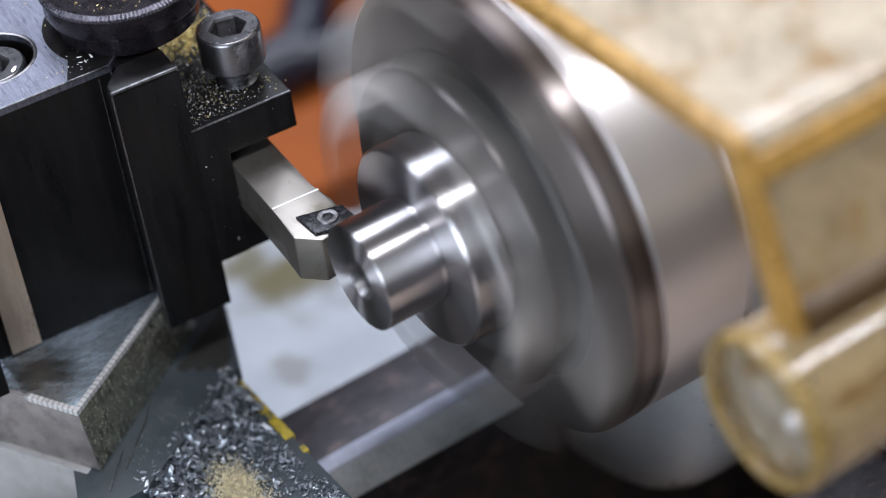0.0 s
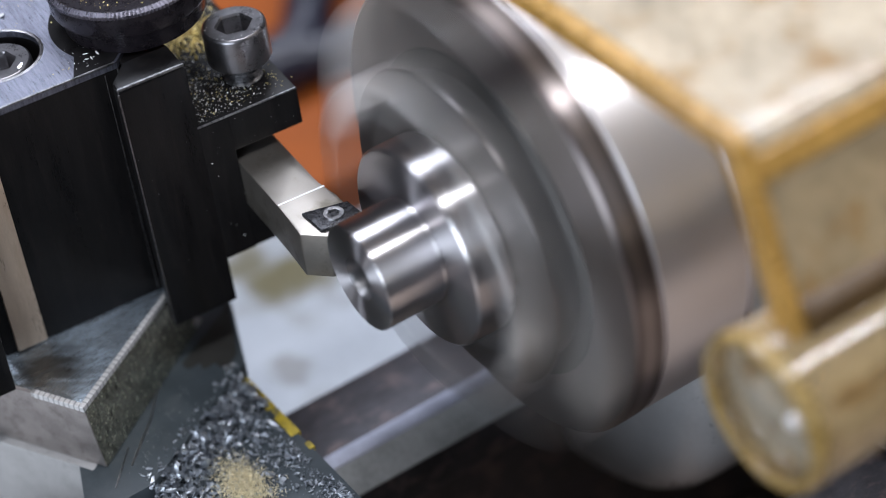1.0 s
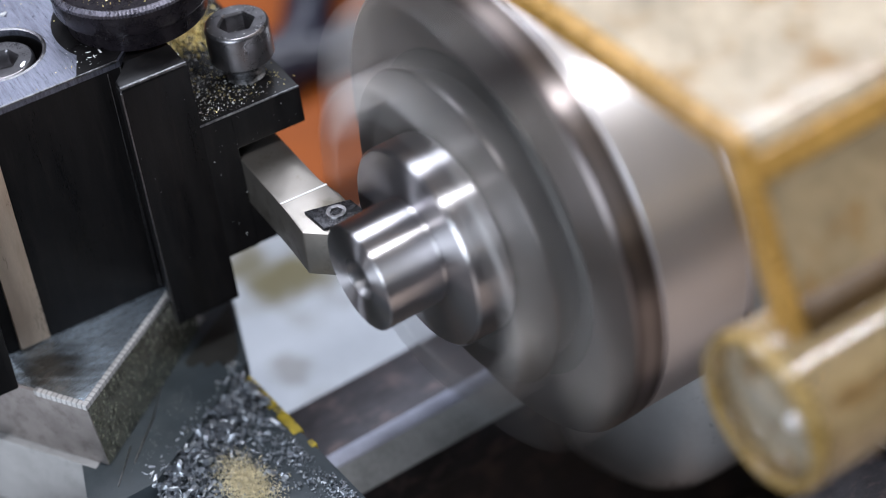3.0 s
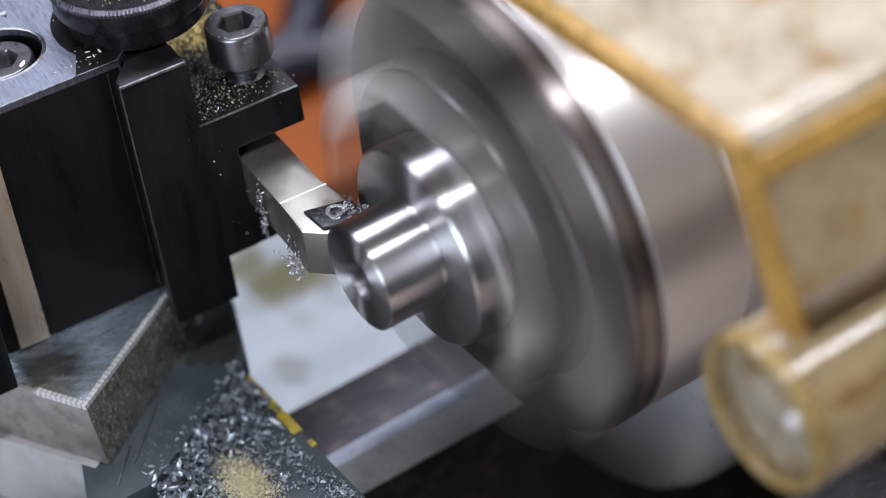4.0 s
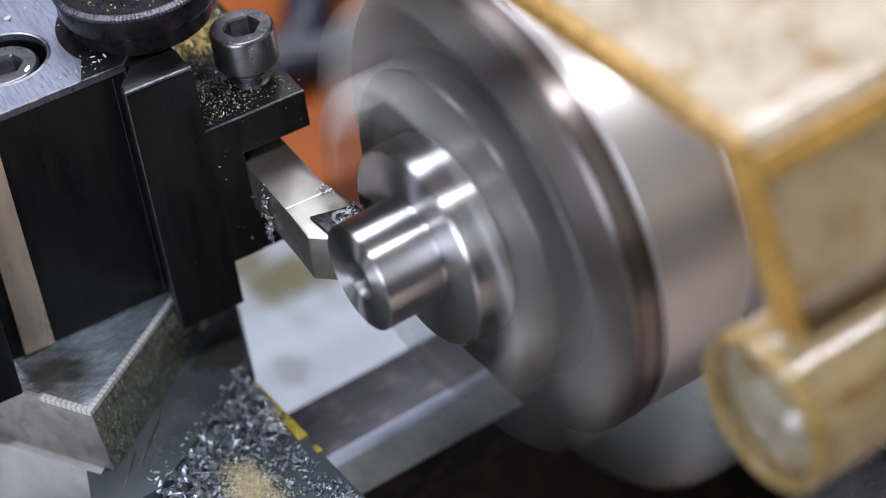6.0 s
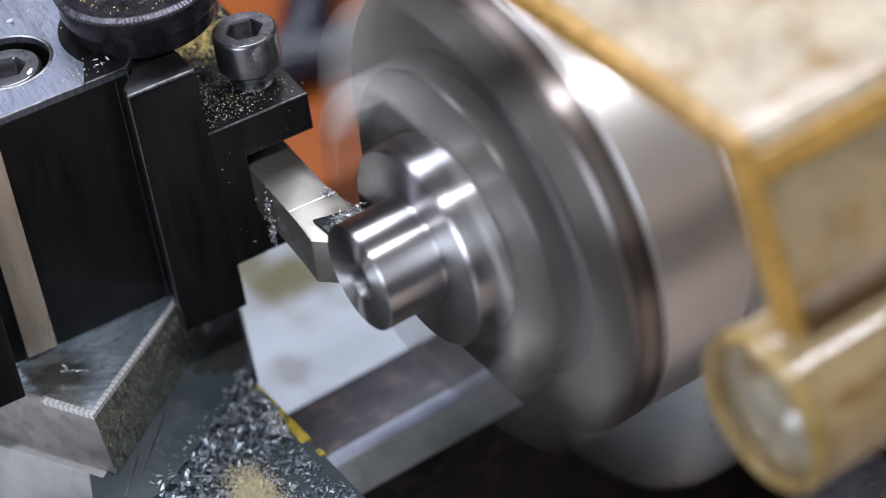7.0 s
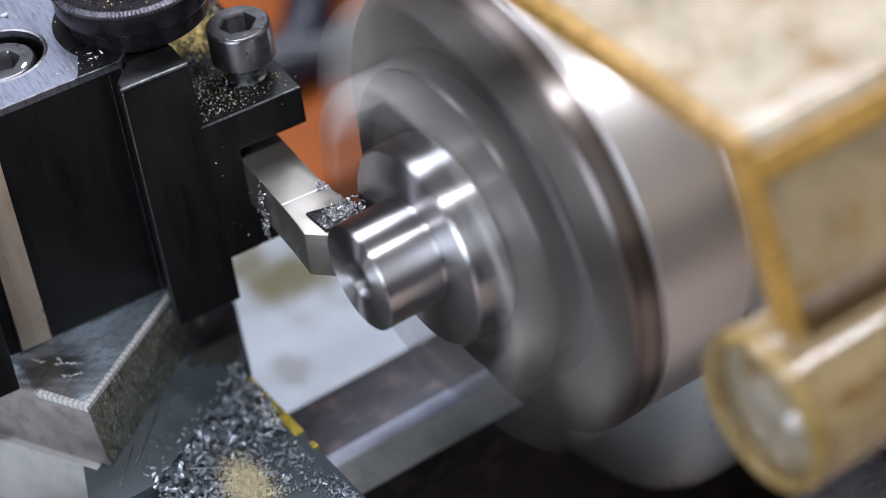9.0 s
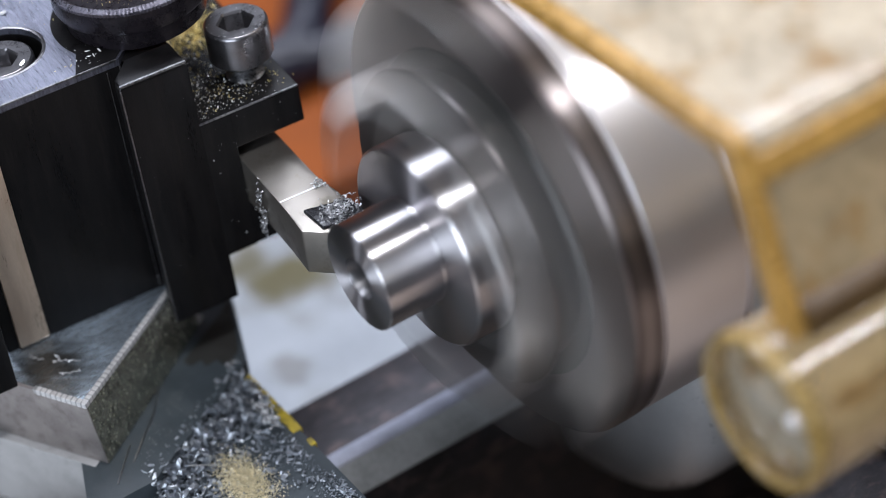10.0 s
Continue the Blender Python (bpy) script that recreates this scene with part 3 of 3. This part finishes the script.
    bmesh.ops.triangle_fill(bm, use_beauty=True, edges=edges)
    top = [f for f in bm.faces if (f.calc_center_median().to_2d() - Vector(centre)).length > r * 0.98]
    bmesh.ops.delete(bm, geom=[f for f in bm.faces if f not in top], context="FACES_ONLY")
    low = bmesh.ops.extrude_face_region(bm, geom=bm.faces[:])
    bmesh.ops.translate(bm, vec=(0, 0, z0 - z1), verts=[g for g in low["geom"] if isinstance(g, bmesh.types.BMVert)])
    return bm


def tool_post():
    p = thing("tool_post", (-75, -32, -30), "black quick-change tool post with a blued top", "tool post", TILT)
    plan = [(-56, -55), (-56, -17.5), (-62, -12), (-95, -12), (-95, -55)]
    part("body", prism(plan, "z", -29.6, 20.0, 0.0), BLACK, p)
    part("head", holed(plan, (-73.2, -36.2), 8.9, 20.0, 26.1), BLACK, p)
    part("top_plate", holed([(x + 0.05, y) for x, y in plan], (-73.2, -36.2), 9.0, 26.1, 27.6), BLUED, p, "blued and scratched top plate")
    part("worn_lit_edge", box(-56.25, -55.85, -54.5, -18, 27.3, 27.75, 0.1), WORN, p, "bright worn edge")
    part("worn_lit_edge", box(-56.2, -55.9, -17.75, -17.4, -29, 26, 0.1), DULL, p, "thin worn corner line")
    part("worn_lit_edge", box(-56.15, -55.9, -20.5, -20.25, -29, 25.5, 0.08), DULL, p, "thin worn groove line")
    part("side_block", box(-75, -44.5, -85, -57, -29.2, 27, 0.6), BLACK, p, "black block beside the ground dovetail")
    part("dovetail_strip", box(-60, -55.2, -52.4, -45.8, -29.3, 21, 0.4), TAN, p, "bright ground dovetail face")
    part("knob", revolve([(0, 37.4), (14.6, 37.4), (14.8, 37.9), (15.6, 37.9), (16.2, 37.3), (16.2, 32.8), (15.8, 32.0), (14.6, 31.6), (14.2, 27.5), (0, 27.5)], "z", 96, (-69.8, -7.4, 0)), KNOB, p, "round clamping knob")
    part("knurl", revolve([(14.9, 37.7), (15.6, 38.1), (16.5, 37.5), (16.5, 36.9), (16.1, 36.6), (14.9, 37.7)], "z", 260, (-69.8, -7.4, 0), wobble=lambda i: 1 + 0.014 * (i % 2)), KNURL, p, "knurled rim of the knob")
    part("cap_screw", socket_head((-73.2, -36.2), 20.1, 26.4, 6.8, 3.6, 4.0), SCREW, p, "sunk socket screw")
    part("counterbore", revolve([(8.75, 27.65), (9.1, 27.82), (9.5, 27.65), (9.5, 27.5), (8.75, 27.65)], "z", 64, (-73.2, -36.2, 0)), DULL, p, "rounded lip of the counterbore")
    arc = [(-69.8 + 17.6 * math.cos(radians(a)), -7.4 + 17.6 * math.sin(radians(a))) for a in range(197, 296, 6)]
    arc = [(min(x, -56.4), min(y, -12.4)) for x, y in arc] + [(-59.6, -25.0), (-56.4, -26.4), (-56.3, -18.0), (-62.1, -12.4)]
    part("recess_floor", prism(arc, "z", 27.5, 27.76, 0.0), BLACK, p, "dark oily step round the knob", False)
    RIDERS.append(p)


tool_post()


def threaded(c, z0, z1, r, pitch=1.25, n=32):
    prof = [(0, z0)]
    z = z0
    while z < z1:
        prof += [(r * 0.84, z), (r, z + pitch * 0.4), (r, z + pitch * 0.55), (r * 0.84, z + pitch * 0.95)]
        z += pitch
    prof.append((0, z1 + pitch))
    return revolve(prof, "z", n, (c[0], c[1], 0))


def tool_holder():
    h = thing("tool_holder", (-58, 0, -22), "black oxide tool holder gripping the turning tool", "tool holder", TILT)
    part("dovetail_jaw", prism([(-47, -21.2), (-47, -6.9), (-64, -6.9), (-64, -16.5), (-54.5, -16.5), (-50.4, -19.8), (-49.8, -21.2)], "z", -33, 26.6, 0.3), BLACK, h)
    part("jaw_cap", prism([(-47.05, -21.0), (-47.05, -7.2), (-55, -7.2), (-55, -16.8), (-50.4, -19.9), (-49.9, -21.0)], "z", 26.5, 27.5, 0.3), BLACK, h, "worn dark top of the dovetail jaw")
    part("worn_lit_edge", box(-47.3, -46.8, -21.2, -7.1, 27.0, 27.65, 0.2), WORN, h, "bright worn edge")
    part("back_plate", box(-92, -47, -7.3, -0.2, -22, 11.8, 0.4), BLACK, h)
    part("upper_arm", box(-92, -47, -0.5, 15, 3.0, 11.85, 0.45), BLACK, h)
    part("lower_arm", box(-92, -47.2, -0.5, 10.5, -22, -11.2, 0.45), BLACK, h)
    # Bright strip paints the highlight along the upper arm's chamfer.
    part("worn_lit_edge", box(-47.2, -46.85, -7.2, 14.8, 11.6, 12.0, 0.1), WORN, h, "thin bright line painting the chamfer's highlight")
    part("worn_lit_edge", box(-47.15, -46.9, -21.35, -21.0, -32.5, 26.3, 0.08), DULL, h, "thin brown worn edge")
    c = (-57.6, 8.2)
    screw = part("clamp_screw", socket_head(c, 16.6, 24.6, 6.6, 3.7, 4.2), SCREW, h, "oiled cap screw with a hexagon socket")
    part("screw_thread", threaded(c, 0.05, 16.0, 3.95), WORN, screw, "bright worn thread")
    RIDERS.append(h)


tool_holder()


def turning_tool():
    t = thing("turning_tool", (-50, 4, -11), "satin nickel turning tool with a dark carbide insert", "turning tool", TILT)
    poly = [(-90, -0.2), (-27.5, -0.2), (-18.6, -0.7), (-14.6, 3.6), (-16.2, 11.0), (-25.5, 10.9), (-31.0, 9.7), (-33, 9.6), (-90, 9.6)]
    bm = prism(poly, "z", -11, 0, 0.45)
    for v in bm.verts:
        if v.co.z < -5 and v.co.x > -26:
            v.co.x -= 0.8
    part("shank", bm, NICKEL, t)
    part("scribed_line", prism([(-29.6, -0.1), (-29.1, -0.1), (-29.1, 10.2), (-29.6, 10.2)], "z", -0.05, 0.05, 0), MILLED, t, "fine scribed line", False)
    insert = part("insert", prism([(-23.6, 2.2), (-16.4, 2.9), (-14.3, 12.2), (-21.4, 11.4)], "z", -2.0, 0.75, 0.35, 3), CARBIDE, t, "dark rhombic carbide insert")
    part("insert_screw", socket_head((-19.2, 7.2), 0.3, 1.15, 2.2, 1.2, 0.6, 36), DULL, insert, "bright insert screw")
    RIDERS.append(t)


turning_tool()
# ---------------------------------------------------------------- chips and swarf
def tilted(x, y, z):
    return PIVOT + Matrix.Rotation(TILT, 3, "Z") @ (Vector((x, y, z)) - PIVOT)


def chip_heap():
    rng = random.Random(4)
    bm = bmesh.new()
    near, far = Vector((-43.0, -11.5)), Vector((-25.5, -43.5))
    for i in range(2300):
        f = rng.random()
        edge = near.lerp(far, f)
        off = abs(rng.gauss(0, 11)) + 0.6
        x, y = edge.x + off * rng.uniform(0.75, 1.1), edge.y + off * rng.uniform(-0.1, 0.45)
        if y > -13.2 or x > 12:
            continue
        z = -49.9 + rng.random() * max(0.2, 3.6 - 0.3 * off)
        flake(bm, (x, y, z), rng, rng.choice((0.25, 0.3, 0.4, 0.5, 0.6, 0.8, 1.0, 1.4, 2.0)), 0.6)
    for i in range(420):
        x, y = rng.uniform(-20, 10), -13.4 - abs(rng.gauss(0, 5))
        flake(bm, (x, y, -49.9 + rng.random() * 0.5), rng, rng.choice((0.2, 0.3, 0.4, 0.6, 0.9)), 0.5)
    for i in range(30):
        x, y = rng.gauss(-1, 3.5), rng.gauss(-14.2, 1.0)
        curl(bm, (x, y, -49.4), rng, rng.uniform(0.8, 1.8), 0.4, rng.uniform(0.8, 1.6), 0.4)
    for i in range(70):
        edge = near.lerp(far, rng.random())
        off = -abs(rng.gauss(0, 1.1))
        flake(bm, (edge.x + off, edge.y + off * 0.4, -45.95), rng, rng.choice((0.25, 0.35, 0.5, 0.8, 1.1)), 0.4)
    for i in range(22):
        f = rng.random()
        edge = near.lerp(far, f)
        off = rng.uniform(1, 11)
        x, y = edge.x + off, min(-13, edge.y + off * 0.3)
        flake(bm, (x, y, -49.6 + max(0.3, 3.4 - 0.3 * off)), rng, rng.uniform(1.6, 3.0), 0.4)
    for i in range(130):
        edge = near.lerp(far, rng.random())
        off = rng.uniform(1, 9)
        curl(bm, (edge.x + off, min(-13.5, edge.y + off * 0.3), -49.0 + max(0.3, 3.2 - 0.3 * off)), rng, rng.uniform(1.0, 3.4), rng.uniform(0.7, 1.3), rng.uniform(0.3, 0.8), rng.uniform(0.6, 1.5))
    for i in range(34):
        edge = near.lerp(far, rng.random())
        off = rng.uniform(2, 10)
        curl(bm, (edge.x + off, min(-14, edge.y + off * 0.3), -48.4 + max(0.3, 3.2 - 0.3 * off)), rng, rng.uniform(1.6, 3.0), rng.uniform(1.2, 2.0), rng.uniform(0.25, 0.5), rng.uniform(1.2, 2.2))
    for i in range(70):
        flake(bm, (rng.gauss(3.0, 3.4), -12.4 - abs(rng.gauss(0, 1.2)), -49.9 + rng.random() * 1.4), rng, rng.choice((0.4, 0.6, 0.9, 1.3)), 0.7)
    h = whole("chip_heap", bm, CHIP, (-28, -26, -50), "heap of blue-grey steel chips on the cross slide", "metal chips", "stuff", False)
    RIDERS.append(h)
    bm = bmesh.new()
    for i in range(6000):
        x, y = rng.gauss(-14, 4.2), rng.gauss(-27.8, 2.2)
        if y < -12.5:
            flake(bm, (x, y, -49.8 + rng.random() * 2.0), rng, rng.uniform(0.14, 0.42), 0.6)
    h = whole("brass_dust", bm, BRASS, (-15, -28, -50), "pale brass dust lying among the steel chips", "metal dust", "stuff", False)
    RIDERS.append(h)


chip_heap()


def specks():
    rng = random.Random(9)
    bm = bmesh.new()
    for i in range(3200):
        x, y = rng.uniform(-89, -48), rng.uniform(-7, 14.5)
        if rng.random() > 1.0 - 0.055 * max(0.0, y + 5) and x > -80:
            continue
        flake(bm, tilted(x, y, 11.9), rng, rng.choice((0.06, 0.08, 0.1, 0.14, 0.2, 0.3, 0.5)), 1.4)
    for i in range(34):
        flake(bm, tilted(rng.uniform(-66, -57), rng.uniform(-25.5, -13), 27.85), rng, rng.choice((0.15, 0.2, 0.3, 0.45, 0.7)), 0.3)
    for x, y, z, size in ((-68.4, -33.2, 26.5, 2.2), (-86, -30, 27.7, 1.6), (-62, -21.5, 27.85, 0.9), (-60.6, -19.5, 27.85, 1.1)):
        flake(bm, tilted(x, y, z), rng, size, 0.2)
    for i in range(9):
        flake(bm, tilted(rng.gauss(-46.9, 0.05), rng.uniform(-6, 1), rng.uniform(-18, 8)), rng, rng.uniform(0.15, 0.4), 1.5)
    for i in range(14):
        flake(bm, tilted(-46.85, rng.uniform(-6.5, 14), rng.uniform(3.5, 11)), rng, rng.choice((0.06, 0.08, 0.1, 0.14, 0.2)), 1.5)
    for i in range(12):
        flake(bm, tilted(-46.9, rng.uniform(-21, -8), rng.uniform(-30, 26)), rng, rng.choice((0.08, 0.12, 0.16)), 1.5)
    for i in range(90):
        f = rng.random() ** 1.6
        flake(bm, (-45.0 + 16 * f + rng.gauss(0, 1.2), -24 - 20 * f + rng.gauss(0, 1.2), -45.95), rng, rng.choice((0.1, 0.14, 0.2)), 0.6)
    for x, y, z in ((-46.3, -52.4, -45.0), (-45.4, -49.5, -45.0)):
        flake(bm, (x, y, z), rng, 0.9, 0.3)
    for i in range(12):
        flake(bm, (rng.gauss(-44, 0.8), rng.gauss(-13.5, 1.0), -45.9), rng, rng.uniform(0.2, 0.5), 0.5)
    for i in range(30):
        a, r = rng.uniform(0, 6.3), rng.uniform(4.4, 6.0)
        flake(bm, tilted(-57.6 + r * math.cos(a), 8.2 + r * math.sin(a), 24.6), rng, rng.uniform(0.12, 0.35), 0.4)
    for i in range(34):
        a, r = rng.uniform(0, 6.3), rng.uniform(0, 2.8)
        flake(bm, tilted(-57.6 + r * math.cos(a), 8.2 + r * math.sin(a), 20.45), rng, rng.uniform(0.2, 0.5), 0.8)
    h = whole("steel_specks", bm, SPECK, (-60, 3, 11.8), "bright steel specks stuck to the oily tool holder", "metal chips", "stuff", False)
    RIDERS.append(h)
    bm = bmesh.new()
    for i in range(700):
        flake(bm, tilted(rng.uniform(-89, -49), rng.gauss(3, 5) if rng.random() < 0.6 else rng.uniform(-6.5, 14), 11.95), rng, rng.choice((0.08, 0.12, 0.18, 0.26, 0.4)), 1.2)
    for i in range(950):
        flake(bm, tilted(rng.gauss(-79, 5.0), rng.gauss(4.0, 4.0), 11.9 + rng.random() * 0.8), rng, rng.choice((0.14, 0.2, 0.3, 0.5, 0.9, 1.2)), 1.2)
    for i in range(420):
        a, r = rng.uniform(0, 6.3), 13.5 * math.sqrt(rng.random())
        flake(bm, tilted(-69.8 + r * math.cos(a), -7.4 + r * math.sin(a), 37.45), rng, rng.choice((0.12, 0.18, 0.25, 0.4, 0.6)), 0.6)
    for i in range(60):
        x, y = rng.uniform(-92, -57), rng.uniform(-52, -14)
        if (x + 73.2) ** 2 + (y + 36.2) ** 2 > 100:
            flake(bm, tilted(x, y, 27.62), rng, rng.uniform(0.15, 0.5), 0.3)
    h = whole("brass_specks", bm, GOLD, (-74, -3, 11.8), "golden brass specks on the holder and the knob", "metal dust", "stuff", False)
    RIDERS.append(h)


specks()


def swarf(name, seed, spread, count, label):
    """A small tangle of curled ribbons, round its own origin."""
    rng = random.Random(seed)
    bm = bmesh.new()
    for i in range(count):
        curl(bm, (rng.gauss(0, spread[0]), rng.gauss(0, spread[1]), abs(rng.gauss(0, spread[2]))), rng, rng.uniform(0.8, 2.2), rng.uniform(0.25, 0.5), rng.uniform(0.8, 2.2), rng.uniform(0.25, 0.55))
    for i in range(count):
        flake(bm, (rng.gauss(0, spread[0]), rng.gauss(0, spread[1]), abs(rng.gauss(0, spread[2]))), rng, rng.uniform(0.3, 0.8), 0.8)
    return whole(name, bm, SWARF, (0, 0, 0), label, "swarf", "", False, "swarf at the tool")


def swarf_string(seed, ends, label):
    """Long thin kinked strings of swarf, lying flat round their own origin, each between two ends."""
    rng = random.Random(seed)
    bm = bmesh.new()
    for x0, y0, x1, y1 in ends:
        d = Vector((x1 - x0, y1 - y0))
        n = max(8, int(d.length * 5))
        side = Vector((-d.y, d.x)).normalized()
        bow, phase = rng.uniform(-0.35, 0.35), rng.uniform(0, 6.3)
        pts = []
        for k in range(n + 1):
            f = k / n
            q = Vector((x0, y0)) + d * f + side * (bow * math.sin(math.pi * f) + 0.16 * math.sin(phase + 9.0 * f * d.length * 0.5) + rng.gauss(0, 0.07))
            pts.append((q.x, q.y, 0.14 + 0.12 * abs(math.sin(phase + 5.0 * f * d.length * 0.5)) + 0.05 * rng.random()))
        bm = merge(bm, tube(pts, rng.uniform(0.07, 0.11), 5))
        for k in range(3):
            f = rng.random()
            curl(bm, (x0 + d.x * f, y0 + d.y * f, 0.15), rng, rng.uniform(0.3, 0.8), 0.22, rng.uniform(0.8, 1.4), 0.16)
    return whole("swarf_curl", bm, FRESH, (0, 0, 0), label, "swarf", "", False, "swarf at the tool")


TANGLE = swarf("swarf_tangle", 21, (2.1, 2.4, 0.35), 22, "loose tangle of fine steel swarf on the insert")
TANGLE_LATE = swarf("swarf_tangle", 22, (1.6, 2.4, 0.9), 40, "thick tangle of fine steel swarf on the insert")
HANGING = swarf("swarf_string", 23, (1.5, 0.6, 2.6), 52, "string of curled swarf clinging under the tool")
CRUMB = swarf("swarf_crumb", 24, (0.5, 0.5, 0.3), 7, "crumb of swarf lying on the tool shank")
CLINGING = swarf("swarf_string", 25, (0.45, 0.3, 5.0), 26, "thin swarf clinging to the side of the tool")
FLYING = swarf_string(26, ((-2.6, -2.2, 1.1, 2.3), (-4.2, -0.9, -2.2, -0.8)), "bright kinked strings of swarf thrown off by the cut")
FLYING_TWO = swarf_string(28, ((-1.4, -0.8, 1.4, 0.8), (7.4, 1.4, 9.4, 5.2)), "bright kinked strings of swarf thrown off by the cut")



def sliver(reach, label):
    """One straight, hair-thin needle of swarf along reach, round its own origin."""
    r = Vector(reach)
    pts = [r * (k / 8 - 0.5) + Vector((0, 0, 0.12 * math.sin(k * 0.7))) for k in range(9)]
    return whole("swarf_sliver", tube(pts, 0.09, 6, 0.6), FRESH, (0, 0, 0), label, "swarf", "", True, "swarf at the tool")


SLIVER = sliver((0.0, 12.3, -7.7), "hair-thin bright needle of swarf thrown off by the cut")

# ---------------------------------------------------------------- what moves
FEED = [(0.0, -0.03, -0.02), (0.3, -0.12, 0.72), (0.5, -0.17, 1.06), (1.0, -0.17, 1.42), (1.5, -0.15, 1.62), (2.0, -0.13, 1.90), (2.5, -0.14, 2.05),
        (3.2, -0.33, 2.08), (4.0, -0.46, 2.08), (4.5, -0.01, 2.08), (5.0, 0.46, 2.10), (5.5, 1.10, 2.07), (6.0, 1.80, 2.05), (6.5, 2.55, 2.03),
        (7.0, 3.04, 2.01), (7.5, 3.05, 1.99), (8.0, 2.27, 2.04), (8.5, 1.38, 2.10), (9.0, 0.24, 2.12), (9.5, -0.48, 2.18), (10.0, -0.78, 2.20)]


def feed_at(t):
    for (t0, x0, y0), (t1, x1, y1) in zip(FEED, FEED[1:]):
        if t <= t1:
            f = (t - t0) / (t1 - t0)
            return x0 + (x1 - x0) * f, y0 + (y1 - y0) * f
    return FEED[-1][1:]


def ride(ob, stops):
    """Key a piece of swarf: in the metal that is still to be cut, then thrown off, then riding on the slide (share 1)."""
    rows = []
    for (t0, p0, s0), (t1, p1, s1) in zip(stops, stops[1:]):
        n = max(1, round((t1 - t0) / 0.25)) if s0 and s1 else 1
        for i in range(n):
            f = i / n
            t = t0 + (t1 - t0) * f
            x, y = feed_at(t)
            rows.append((t, pose(*[(a + (b - a) * f + s0 * d) * MM for a, b, d in zip(p0, p1, (x, y, 0))])))
    t, p, share = stops[-1]
    x, y = feed_at(t)
    rows.append((t, pose((p[0] + share * x) * MM, (p[1] + share * y) * MM, p[2] * MM)))
    walk(ob, rows)


def motions():
    for ob in RIDERS:
        rest = ob.matrix_world.copy()
        walk(ob, [(t, Matrix.Translation((x * MM, y * MM, 0)) @ rest) for t, x, y in FEED])
    cut = (-9.0, 15.5, -4.0)
    ride(TANGLE, [(0, cut, 0), (3.3, cut, 0), (3.9, (-17.0, 6.4, 0.9), 1), (10, (-18.0, 5.4, 0.9), 1)])
    ride(TANGLE_LATE, [(0, (-8, 17, -3), 0), (5.7, (-8, 17, -3), 0), (6.6, (-18.0, 5.6, 0.8), 1), (7.4, (-18.2, 5.4, 0.8), 1), (10, (-18.4, 5.2, 0.9), 1)])
    ride(HANGING, [(0, (-9, 16, 2), 0), (3.4, (-9, 16, 2), 0), (3.95, (-24.3, -3.5, -13.2), 1), (5.2, (-24.3, -3.6, -13.4), 1), (5.3, (-25, -9.5, -22), 1), (5.4, (-24.5, -16.0, -46.5), 1), (10, (-24.5, -16.0, -46.5), 1)])
    ride(CRUMB, [(0, (-8, 16, 5), 0), (4.1, (-8, 16, 5), 0), (4.3, (-24, 9, 6), 1), (4.5, (-28.9, 7.6, 0.25), 1), (10, (-28.9, 7.6, 0.25), 1)])
    ride(CLINGING, [(0, (-8, 17, 1), 0), (3.4, (-8, 17, 1), 0), (4.0, (-38.3, -1.9, -13.5), 1), (10, (-38.3, -1.9, -13.5), 1)])
    ride(FLYING, [(0, (-6, 17, 3), 0), (6.1, (-6, 17, 3), 0), (6.2, (-20, 8, 6), 1), (6.3, (-40, -8, 5), 1), (6.45, (-44, -36, -10), 1), (6.6, (-49.1, -46.0, -29.7), 1), (10, (-49.1, -46.0, -29.7), 1)])
    ride(FLYING_TWO, [(0, (-6, 17, 6), 0), (7.6, (-6, 17, 6), 0), (7.7, (-24, 6, 8), 1), (7.76, (-41, -6, 4), 1), (7.86, (-46, -32, -8), 1), (7.96, (-54.9, -50.2, -29.7), 1), (10, (-54.9, -50.2, -29.7), 1)])
    ride(SLIVER, [(0, (-6, 16, 3), 0), (4.4, (-6, 16, 3), 0), (4.467, (-34.0, -9.5, 5.1), 1), (4.5, (-34.0, -11.4, 6.4), 1), (4.533, (-34.0, -13.4, 7.6), 1), (4.72, (-29, -34, -30), 1), (4.85, (-22, -30, -48.6), 1), (10, (-22, -30, -48.6), 1)])
    step = 80.0
    for ob in (chuck, work):
        rest = ob.matrix_world.copy()
        walk(ob, [(k / FPS, rest @ Matrix.Rotation(radians(-(PHASE + step * k)), 4, "Y")) for k in range(10 * FPS + 1)])


PHASE = 128.0
bpy.context.view_layer.update()
motions()
